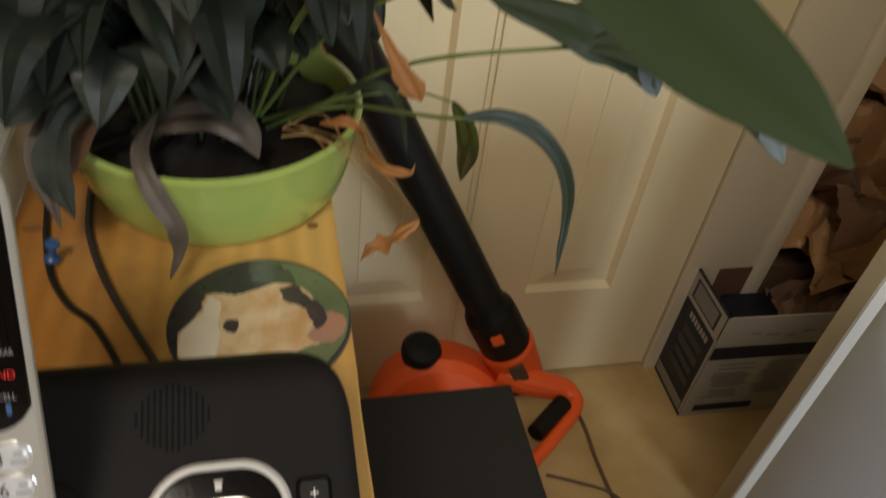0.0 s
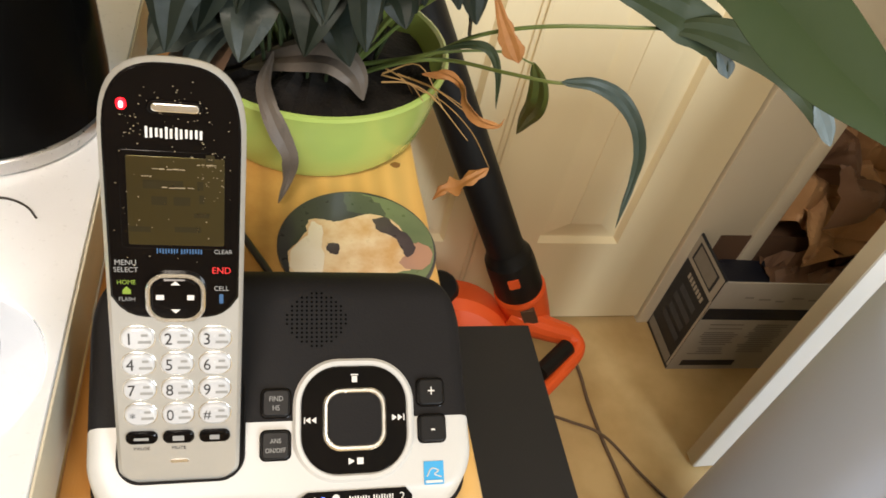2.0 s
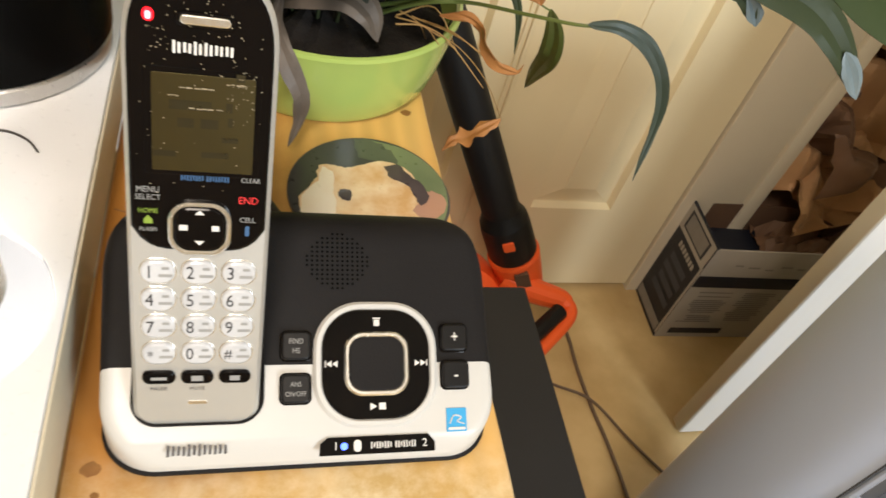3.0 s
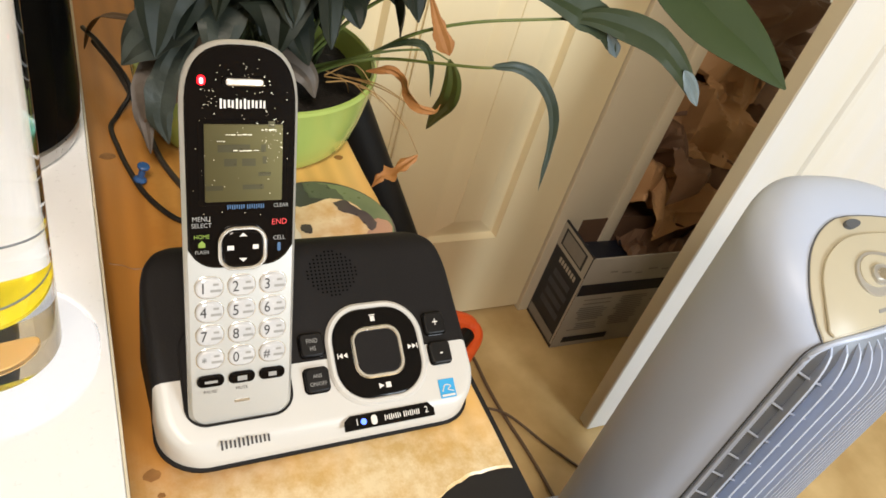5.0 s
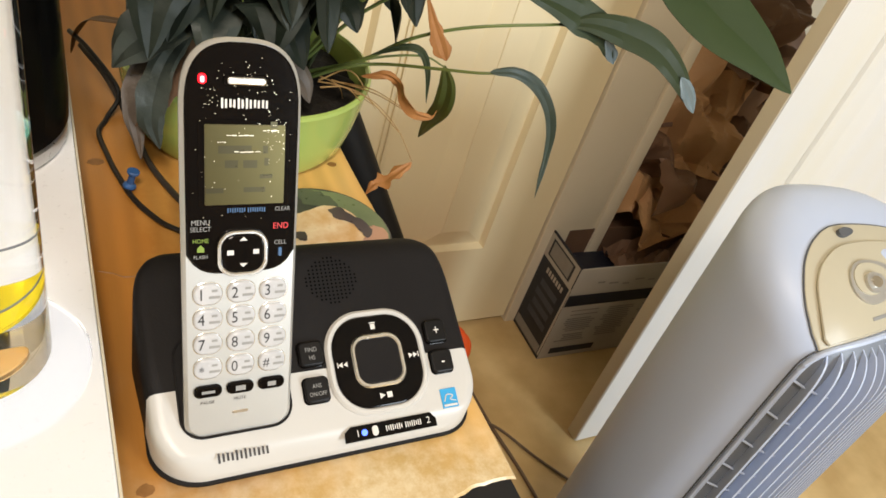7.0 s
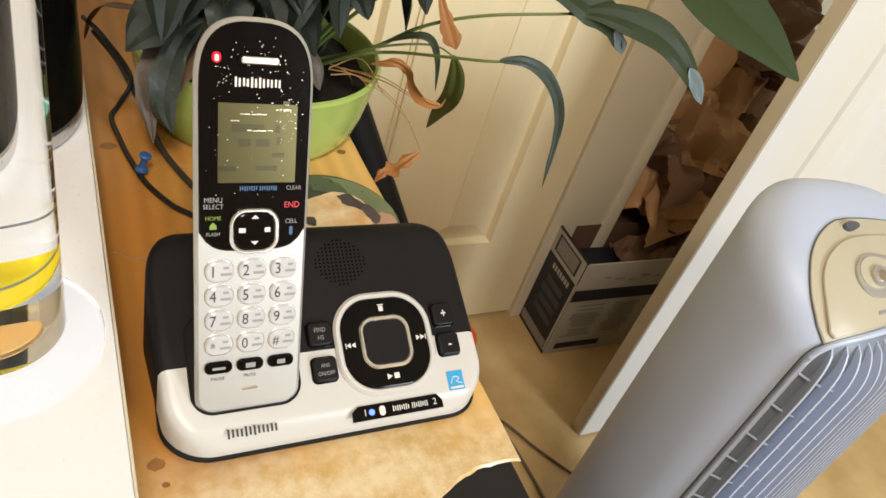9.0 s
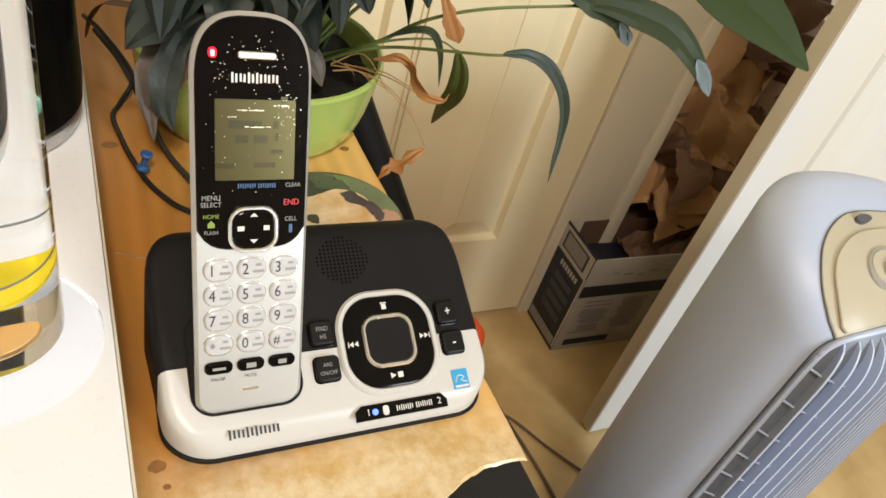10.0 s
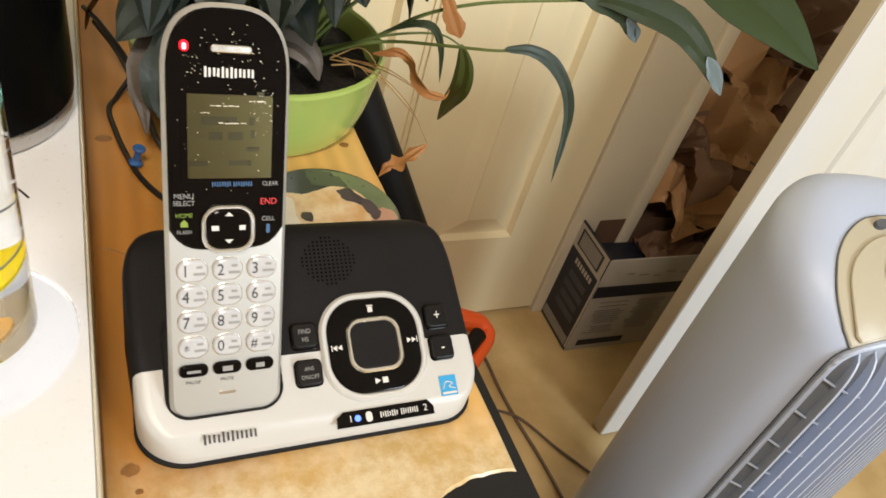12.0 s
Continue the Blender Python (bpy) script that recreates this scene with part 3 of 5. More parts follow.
    part("pad_surround", on_face(frame_pad(0.0575, 0.0572, 0.0215, 0.0042, -0.001, 0.0022, cx, cy, 10)), M_SHELL_WHITE, t, "silver surround of the control pad")
    part("pad_ring", on_face(pad(0.0500, 0.0497, 0.0175, -0.001, 0.0026, 0.0008, cx, cy, 10)), M_GLOSS_BLACK, t, "glossy black control ring")
    part("pad_chrome", on_face(frame_pad(0.0300, 0.0290, 0.0085, 0.0026, 0.001, 0.0036, cx, cy, 8)), M_CHROME, t, "chrome frame of the centre key")
    part("centre_key", on_face(pad(0.0252, 0.0242, 0.0065, 0.001, 0.0033, 0.0006, cx, cy, 8)), M_SHELL_BLACK, t, "dark centre key")
    tri = lambda x, y, w, h: [(x - w / 2, y - h / 2), (x + w / 2, y), (x - w / 2, y + h / 2)]
    for x0, sgn in ((cx - 0.0205, -1), (cx + 0.0205, 1)):
        bm = bmesh.new()
        for dx in (-0.0015, 0.0012):
            p = tri(x0 + dx, cy, 0.0024 * sgn, 0.003)
            bm.faces.new([bm.verts.new((q[0], q[1], 0)) for q in p])
        bars([(x0 + sgn * 0.003, cy, 0.0005, 0.003)], 0, bm)
        part("skip_mark", on_face(bm, 0.0029), M_PRINT_WHITE, t, "printed white skip mark")
    bm = poly(tri(cx - 0.0018, cy - 0.0192, 0.003, 0.0032), 0)
    bars([(cx + 0.0022, cy - 0.0192, 0.003, 0.003)], 0, bm)
    part("play_mark", on_face(bm, 0.0029), M_PRINT_WHITE, t, "printed white play and stop mark")
    bm = bars([(cx, cy + 0.0186, 0.0026, 0.0030), (cx, cy + 0.0207, 0.0036, 0.0006)], 0)
    part("bin_mark", on_face(bm, 0.0029), M_PRINT_WHITE, t, "printed white bin mark")
    # side keys
    for name, x, y, words, sz in (("find_key", -0.0093, 0.0463, ("FIND", "HS"), 0.0034), ("answer_key", -0.0093, 0.0273, ("ANS", "ON/OFF"), 0.0030), ("plus_key", 0.0646, 0.0494, ("+",), 0.008), ("minus_key", 0.0648, 0.0321, ("-",), 0.009)):
        part("key_well", on_face(pad(0.0144, 0.0142, 0.003, -0.001, 0.0007, 0.0003, x, y)), M_GLOSS_BLACK, t)
        kb = part(name, on_face(pad(0.0128, 0.0126, 0.0025, 0, 0.0030, 0.0009, x, y)), M_KEY_BLACK, t, "square black key")
        for i, w in enumerate(words):
            yy = y + (0.0018 if len(words) > 1 else 0.0) - i * 0.0042
            part("key_print", on_face(text_bm(w, sz, (x, yy, 0), 0.85), 0.0033), M_PRINT_WHITE if len(words) == 1 else M_PRINT_GREY, kb, "printed key legend")
    # energy sticker
    st = part("sticker", on_face(pad(0.0098, 0.0108, 0.0004, 0, 0.0004, 0.0001, 0.0650, 0.0113)), M_LABEL_BLUE, t, "small square blue sticker")
    bm = bmesh.new()
    tube([(0.0616, 0.0096, 0), (0.0638, 0.0133, 0), (0.0673, 0.0123, 0), (0.0653, 0.0106, 0), (0.0688, 0.0093, 0)], 0.00035, 0.0003, 4, 5, bm)
    bars([(0.0650, 0.0073, 0.0082, 0.0012)], 0.0002, bm)
    part("sticker_print", on_face(bm, 0.0005), M_PRINT_WHITE, st, "pale swirl on the sticker")
    # status strip with its blue lamp
    strip = part("status_strip", on_face(loft(bmesh.new(), [[(x, y, z) for x, y in [(0.0012, -0.0022), (0.0540, -0.0022), (0.0540, 0.0020), (0.0510, 0.0056), (0.0050, 0.0056), (0.0016, 0.003)]] for z in (0, 0.0007)])), M_GLOSS_BLACK, t, "glossy black status strip")
    part("lamp", on_face(pad(0.0032, 0.0032, 0.0015, 0.0006, 0.0011, 0.0002, 0.0122, 0.0016)), M_LED_BLUE, strip, "lit blue lamp")
    part("strip_print", on_face(bars([(0.0246 + i * 0.00125 + 0.0012 * (i > 7), 0.0016, 0.0006, 0.0030 - 0.0008 * (i % 3 == 1)) for i in range(16)], 0.0009)), M_PRINT_WHITE, strip, "white printed bars")
    part("strip_oval", on_face(pad(0.0034, 0.0052, 0.0016, 0.0006, 0.0010, 0.0001, 0.0182, 0.0016)), M_PRINT_WHITE, strip, "white printed oval")
    for w, x in (("1", 0.0085), ("2", 0.0492)):
        part("strip_number", on_face(text_bm(w, 0.005, (x, 0.0016, 0)), 0.0010), M_PRINT_WHITE, strip, "white printed number")
    # maker's mark as plain bars
    for i, h in enumerate((0.0048, 0.0038, 0.0050, 0.0050, 0.0038, 0.0038)):
        part("mark_bar", on_face(bars([(-0.0605 + i * 0.0042 - 0.0011, 0.0030, 0.0011, h), (-0.0605 + i * 0.0042 + 0.0010, 0.0030 - (0.0048 - h) * 0.2, 0.0011, min(h, 0.0040))], 0), 0.0007), M_PRINT_DARK, t, "dark printed bar")
    return t


answering_machine()

# ---- the handset: x across, y up its length, z out of its front ----
H_LONG = 0.1849


def hs_outline(inset, z, y_low=-0.0012):
    out = []
    side = lambda y: 0.0253 + 0.0007 * y / H_LONG - inset
    lo, r = y_low + inset, 0.009
    for a in range(7):
        q = radians(180 + 90 * a / 6)
        out.append((-side(lo) + r + r * math.cos(q), lo + r + r * math.sin(q), z))
    for a in range(7):
        q = radians(270 + 90 * a / 6)
        out.append((side(lo) - r + r * math.cos(q), lo + r + r * math.sin(q), z))
    top, y0 = H_LONG - inset, 0.153
    for i in range(1, 7):
        out.append((side(y0 * i / 7), lo + r + (y0 - lo - r) * i / 7, z))
    for i in range(25):
        q = math.pi * i / 24
        c, s = math.cos(q), math.sin(q)
        out.append((math.copysign(abs(c) ** 0.70, c) * side(y0), y0 + abs(s) ** 0.70 * (top - y0), z))
    for i in range(6, 0, -1):
        out.append((-side(y0 * i / 7), lo + r + (y0 - lo - r) * i / 7, z))
    return out


def handset():
    m = Matrix.Translation((-0.0502, 0.0124, 0.6827)) @ Matrix.Rotation(radians(90 - 23.5), 4, "X") @ Matrix.Rotation(radians(-0.8), 4, "Z")
    t = thing("phone_handset", m, "cordless handset, glossy black and silver, standing in its base", "telephone")
    part("body", loft(bmesh.new(), [hs_outline(0.012, -0.025), hs_outline(0.009, -0.0235), hs_outline(0.005, -0.016), hs_outline(0.0015, -0.008), hs_outline(0.0001, -0.003), hs_outline(0.0002, -0.0018), hs_outline(0.0008, -0.0009), hs_outline(0.0018, 0.0)]), M_SILVER, t, "silver plastic body")
    # black face plate on the upper half
    side = lambda y: 0.0253 + 0.0007 * y / H_LONG

    def plate(i):
        pts = [p for p in hs_outline(0.0019 + i, 0) if p[1] > 0.0935]
        low = []
        w = side(0.09) - 0.0019 - i
        for k in range(17):
            u = -1 + 2 * k / 16
            low.append((u * w, 0.0828 + i + 0.0095 * abs(u) ** 5, 0))
        # walk round: right side, top, left side, then the curved lower edge
        ring = sorted(pts, key=lambda p: (math.atan2(p[1] - 0.0935, p[0])))
        return ring + low
    bm = bmesh.new()
    loft(bm, [[(x, y, -0.0005) for x, y, _ in plate(0)], [(x, y, 0.0006) for x, y, _ in plate(0)], [(x, y, 0.0011) for x, y, _ in plate(0.0008)]])
    part("face_plate", bm, M_GLOSS_BLACK, t, "glossy black face plate with dust specks")
    Z = 0.0012
    part("status_lamp", pad(0.0034, 0.0042, 0.0016, 0.0004, 0.0018, 0.0004, -0.0168, 0.1678), M_LED_RED, t, "glowing red lamp")
    part("lamp_core", pad(0.0016, 0.0026, 0.0007, 0.0012, 0.0020, 0.0002, -0.0168, 0.1676), M_LED_CORE, t, "bright core of the lamp")
    part("earpiece_slot", pad(0.0195, 0.0052, 0.0025, 0.0004, 0.0020, 0.0006, 0.0012, 0.1675), M_GLOSS_BLACK, t)
    part("earpiece", pad(0.0165, 0.0033, 0.0016, 0.001, 0.0026, 0.0006, 0.0012, 0.1675), M_CHROME, t, "silver earpiece bar")
    for i, h in enumerate((0.0042, 0.0033, 0.0044, 0.0044, 0.0033, 0.0033)):
        part("mark_bar", bars([(-0.0080 + i * 0.0034 - 0.0008, 0.1582, 0.0009, h), (-0.0080 + i * 0.0034 + 0.0008, 0.1580, 0.0009, min(h, 0.0036))], Z + 0.0001), M_PRINT_WHITE, t, "pale printed bar")
    part("screen_window", pad(0.0390, 0.0385, 0.0015, 0.0004, 0.0014, 0.0002, 0.0008, 0.1322), M_GLOSS_BLACK, t)
    scr = part("screen", pad(0.0342, 0.0348, 0.0006, 0.001, 0.0017, 0.0001, 0.0010, 0.1320), M_LCD, t, "grey green display")
    part("screen_text", bars([(-0.0035, 0.1388, 0.014, 0.0034), (0.0095, 0.1388, 0.0022, 0.0034), (-0.0050, 0.1325, 0.0055, 0.0034), (0.0030, 0.1325, 0.0060, 0.0034), (0.0100, 0.1335, 0.0018, 0.0034), (-0.0120, 0.1210, 0.0075, 0.0022), (0.0050, 0.1212, 0.0095, 0.0022), (0.0100, 0.1270, 0.0055, 0.0018), (0.0130, 0.1495, 0.0030, 0.0028)], 0.00185), M_LCD_INK, scr, "unreadable display characters")
    part("mode_mark", bars([(-0.0062 + i * 0.00102 + 0.0006 * (i > 7), 0.1122, 0.00055, 0.0026 - 0.0006 * (i % 3 == 1)) for i in range(16)], Z + 0.0001), M_PRINT_BLUE, t, "blue printed mark")
    for words, x, y, s, mm in (("CLEAR", 0.0178, 0.1120, 0.0026, M_PRINT_GREY), ("MENU", -0.0178, 0.1068, 0.0032, M_PRINT_GREY), ("SELECT", -0.0178, 0.1038, 0.0030, M_PRINT_GREY), ("END", 0.0172, 0.1040, 0.0040, M_PRINT_RED), ("HOME", -0.0178, 0.0985, 0.0027, M_PRINT_GREEN), ("FLASH", -0.0178, 0.0912, 0.0024, M_PRINT_GREY), ("CELL", 0.0172, 0.0962, 0.0029, M_PRINT_GREY)):
        part("legend", text_bm(words, s, (x, y, Z + 0.0001), 0.9), mm, t, "printed key legend")
    bm = poly([(-0.0193, 0.0935), (-0.0163, 0.0935), (-0.0163, 0.0953), (-0.0178, 0.0968), (-0.0193, 0.0953)], Z + 0.0001)
    part("home_mark", bm, M_PRINT_GREEN, t, "green house mark")
    part("cell_mark", pad(0.0016, 0.0042, 0.0006, Z, Z + 0.0002, 0.0001, 0.0172, 0.0917), M_PRINT_BLUE, t, "blue telephone mark")
    # navigation key
    part("nav_chrome", frame_pad(0.0222, 0.0212, 0.0075, 0.0018, -0.0005, 0.0034, 0.0002, 0.0924, 8), M_CHROME, t, "chrome ring round the navigation key")
    nav = part("nav_key", pad(0.0186, 0.0176, 0.006, 0.0, 0.0032, 0.001, 0.0002, 0.0924, 8), M_GLOSS_BLACK, t, "glossy black navigation key")
    for pts in ([(-0.0016, 0.0985), (0.0020, 0.0985), (0.0002, 0.1003)], [(-0.0016, 0.0880), (0.0020, 0.0880), (0.0002, 0.0862)]):
        part("arrow", poly(pts, 0.0034), M_PRINT_WHITE, nav, "white arrow")
    part("arrow", bars([(-0.0055, 0.0932, 0.003, 0.0022)], 0.0034), M_PRINT_WHITE, nav, "white mark")
    part("arrow", bars([(0.0058, 0.0932, 0.0026, 0.0022)], 0.0034), M_PRINT_WHITE, nav, "white mark")
    # number keys
    rows = (0.0734, 0.0613, 0.0491, 0.0367)
    digits = ("123", "456", "789", "*0#")
    for y, line in zip(rows, digits):
        for x, d in zip((-0.0148, 0.0, 0.0148), line):
            well = part("key_surround", pad(0.0136, 0.0112, 0.0052, -0.0008, 0.0003, 0.0002, x, y), M_CHROME, t)
            kb = part("number_key", pad(0.0126, 0.0102, 0.0048, -0.0005, 0.0017, 0.0011, x, y), M_KEY, t, "translucent pearl key")
            part("digit", text_bm(d, 0.0076 if d not in "*#" else 0.0064, (x - 0.0030, y + (0.0 if d != "*" else -0.001), 0.0019), 0.85), M_PRINT_DARK, kb, "dark printed digit")
            part("key_letters", bars([(x + 0.0028, y - 0.0012, 0.0050, 0.0013), (x + 0.0028, y + 0.0019, 0.0026, 0.0012)], 0.0018), M_PRINT_GREY, kb, "small grey key letters")
    for x, mk in ((-0.0148, (0.006, 0.0014)), (0.0, (0.0046, 0.0026)), (0.0148, (0.0040, 0.0024))):
        kb = part("soft_key", pad(0.0128, 0.0062, 0.0028, -0.0005, 0.0017, 0.0009, x, 0.0250), M_GLOSS_BLACK, t, "black oval key")
        part("key_mark", bars([(x, 0.0250, *mk)], 0.0018), M_PRINT_GREY, kb, "grey mark")
    for w, x in (("PAUSE", -0.0150), ("MUTE", 0.0)):
        part("legend", text_bm(w, 0.0023, (x, 0.0188, 0.0002)), M_PRINT_DARK, t, "dark printed legend")
    part("microphone_slot", pad(0.0078, 0.0017, 0.0008, -0.0005, 0.0003, 0.0001, 0.0002, 0.0118), M_CHROME, t, "small microphone slot")
    # dust on the gloss, thicker round the earpiece and along the screen's upper edge, and the screen's glare drawn as
    # pale bars
    rnd = random.Random(11)
    bm = bmesh.new()
    spots = [(rnd.uniform(-0.021, 0.021), rnd.uniform(0.105, 0.178)) for _ in range(45)]
    spots += [(0.0012 + rnd.gauss(0, 0.0075), 0.1675 + rnd.gauss(0, 0.0042)) for _ in range(45)]
    spots += [(0.0130 + rnd.gauss(0, 0.0035), 0.1460 + rnd.gauss(0, 0.0055)) for _ in range(40)]
    spots += [(-0.0135 + rnd.gauss(0, 0.002), 0.1610 + rnd.gauss(0, 0.003)) for _ in range(16)]
    for x, y in spots:
        if abs(x) > 0.0225 or y > 0.1775 or (y > 0.166 and abs(x) > 0.0165):
            continue
        r = rnd.uniform(0.00012, 0.00030)
        bm.faces.new([bm.verts.new((x + r * math.cos(a), y + r * math.sin(a) * rnd.uniform(0.6, 1.0), 0.0021)) for a in [2 * math.pi * q / 5 for q in range(5)]])
    tagged(part("dust", bm, M_DUST_GLINT, t, "fine bright dust specks"), kind="stuff")
    bm = bmesh.new()
    for x, y, w in ((-0.0015, 0.1450, 0.0120), (-0.0090, 0.1420, 0.0040), (0.0015, 0.1378, 0.0110), (0.0120, 0.1472, 0.0070)):
        for k in range(5):
            bars([(x + (k - 2) * w / 5 + rnd.uniform(-0.0004, 0.0004), y + rnd.uniform(-0.0002, 0.0002), w / 6, rnd.uniform(0.0002, 0.0005))], 0.0021, bm)
    tagged(part("screen_glare", bm, M_DUST_GLINT, scr, "pale glare streaks drawn as bars on the screen"), kind="stuff")


handset()

# ---- round photo coaster ----


def coaster():
    t = thing("coaster", pose(0.0437, 0.1760, TOP), "round glossy coaster printed with cream and dark patches", "coaster")
    R = 0.0507
    part("disc", revolve([(R - 0.001, 0), (R, 0.0008), (R, 0.0030), (R - 0.0008, 0.0038)], 56), M_PHOTO_DARK, t, "dark round disc")

    def patch(pts, z):
        q = spline([(x * R, y * R, z) for x, y in pts + [pts[0]]], 5)[:-1]
        bm = bmesh.new()
        bm.faces.new([bm.verts.new(p) for p in q])
        return bm
    def shaggy(pts, z, seed, amp=0.015, steps=4):
        rnd = random.Random(seed)
        q = spline([(x * R, y * R, z) for x, y in pts + [pts[0]]], steps)[:-1]
        bm = bmesh.new()
        bm.faces.new([bm.verts.new((p.x + rnd.uniform(-amp, amp) * R, p.y + rnd.uniform(-amp, amp) * R, z)) for p in q])
        bmesh.ops.triangulate(bm, faces=bm.faces[:], ngon_method="EAR_CLIP")
        return bm
    part("green_patch", patch([(0.10, 0.95), (0.55, 0.79), (0.88, 0.42), (0.97, 0.0), (0.85, -0.45), (0.45, -0.86), (0.1, -0.6), (0.5, -0.1), (0.45, 0.35), (0.1, 0.6)], 0.0040), M_PHOTO_GREEN, t, "soft green print")
    part("grey_green_patch", shaggy([(-0.12, 0.97), (0.12, 0.96), (0.34, 0.74), (0.36, 0.50), (0.10, 0.58), (-0.10, 0.62)], 0.0041, 7, 0.03), M_PHOTO_BLEND, t, "grey-green print")
    part("cream_patch", shaggy([(-0.85, -0.45), (-0.86, -0.12), (-0.66, 0.16), (-0.60, 0.42), (-0.40, 0.44), (-0.25, 0.40), (0.02, 0.50), (0.26, 0.55), (0.52, 0.40), (0.64, 0.12), (0.78, -0.14), (0.66, -0.38), (0.35, -0.52), (0.1, -0.75), (-0.3, -0.90), (-0.62, -0.74)], 0.0042, 1), M_PHOTO_CREAM, t, "cream print")
    part("pale_patch", shaggy([(-0.84, -0.44), (-0.84, -0.12), (-0.64, 0.14), (-0.56, 0.38), (-0.44, 0.30), (-0.46, 0.0), (-0.44, -0.3), (-0.5, -0.6), (-0.62, -0.7)], 0.0044, 2, 0.02), M_PHOTO_PALE, t, "pale print")
    part("rose_patch", shaggy([(0.62, 0.04), (0.84, 0.02), (0.93, -0.18), (0.78, -0.40), (0.56, -0.42), (0.5, -0.25), (0.66, -0.12)], 0.0044, 3, 0.02), M_PHOTO_ROSE, t, "rose print")
    part("dark_patch", shaggy([(0.22, 0.46), (0.42, 0.48), (0.52, 0.30), (0.66, 0.16), (0.72, -0.06), (0.60, -0.22), (0.54, -0.04), (0.46, 0.14), (0.28, 0.24)], 0.0046, 4, 0.015), M_PHOTO_SPOT, t, "dark print")
    part("dark_spot", shaggy([(-0.38, 0.0), (-0.26, 0.0), (-0.24, -0.12), (-0.30, -0.18), (-0.40, -0.12)], 0.0046, 5, 0.01), M_PHOTO_SPOT, t, "dark print")


coaster()
# ---- pot and plant ----
POT = Vector((0.020, 0.3225, TOP))


def flower_pot():
    t = thing("flower_pot", Matrix.Translation(POT), "glossy pale green round plant pot on the bench", "plant pot")
    part("bowl", revolve([(0.074, 0.0), (0.0795, 0.0015), (0.084, 0.008), (0.0885, 0.024), (0.0920, 0.042), (0.0940, 0.054), (0.0955, 0.0595), (0.0950, 0.0620), (0.0930, 0.0628), (0.0908, 0.061), (0.0885, 0.053), (0.085, 0.040)], 64, cap1=False), M_POT, t)
    bm = revolve([(0.0865, 0.044), (0.06, 0.050), (0.03, 0.054), (0.004, 0.055)], 48, cap0=False)
    rnd = random.Random(3)
    for v in bm.verts:
        v.co.z += rnd.uniform(-0.004, 0.004)
    part("soil", bm, M_SOIL, t, "dark crumbly potting soil")


flower_pot()


def blade(path, width, droop=0.25, steps=7, bm=None, twist=0.0, wave=0.0, ragged=0.0, seed=0, shape=0.9, face=None):
    """A leaf along a path: pointed ends, a sunk midrib, wavy or ragged edges and some thickness."""
    rnd = random.Random(seed)
    bm = bm or bmesh.new()
    pts = spline(path, steps)
    n = len(pts) - 1
    rows, lower = [], []
    for i, q in enumerate(pts):
        f = i / n
        d = (pts[min(i + 1, n)] - pts[max(i - 1, 0)]).normalized()
        s = d.cross(Vector((0, 0, 1)))
        s = s.normalized() if s.length > 0.05 else Vector((1, 0, 0))
        if face is not None:
            s = d.cross(Vector(face)).normalized()
        s = Matrix.Rotation(twist * (0.3 + f), 3, d) @ s
        u = s.cross(d).normalized()
        w = width * 0.5 * max(0.03, math.sin(math.pi * min(1, f ** shape * 0.985 + 0.012)) ** 0.8)
        row, low = [], []
        for c in (-1, -0.55, 0, 0.55, 1):
            e = 1 + 1.7 * ragged * noise.noise(Vector((f * 6.5, 3.1 * c, 7.3 * seed))) + 0.15 * rnd.uniform(-ragged, ragged) if abs(c) == 1 else 1
            lift = droop * w * (abs(c) - 1.0 * c * c) * 1.2 + wave * w * math.sin(9 * f + 2 * c) * abs(c)
            p = q + s * (c * w * e) + u * (lift - 0.10 * w * (c == 0))
            row.append(p)
            low.append(p - u * 0.0004)
        rows.append(row)
        lower.append(low)
    va = [[bm.verts.new(p) for p in r] for r in rows]
    vb = [[bm.verts.new(p) for p in r] for r in lower]
    for a, b, c, d in ((va[i], va[i + 1], vb[i], vb[i + 1]) for i in range(n)):
        for k in range(4):
            bm.faces.new((a[k], a[k + 1], b[k + 1], b[k]))
            bm.faces.new((c[k], d[k], d[k + 1], c[k + 1]))
        bm.faces.new((a[0], b[0], d[0], c[0]))
        bm.faces.new((a[4], c[4], d[4], b[4]))
    bm.faces.new((va[0][0], vb[0][0], vb[0][4], va[0][4]))
    bm.faces.new((va[-1][0], va[-1][4], vb[-1][4], vb[-1][0]))
    return bm


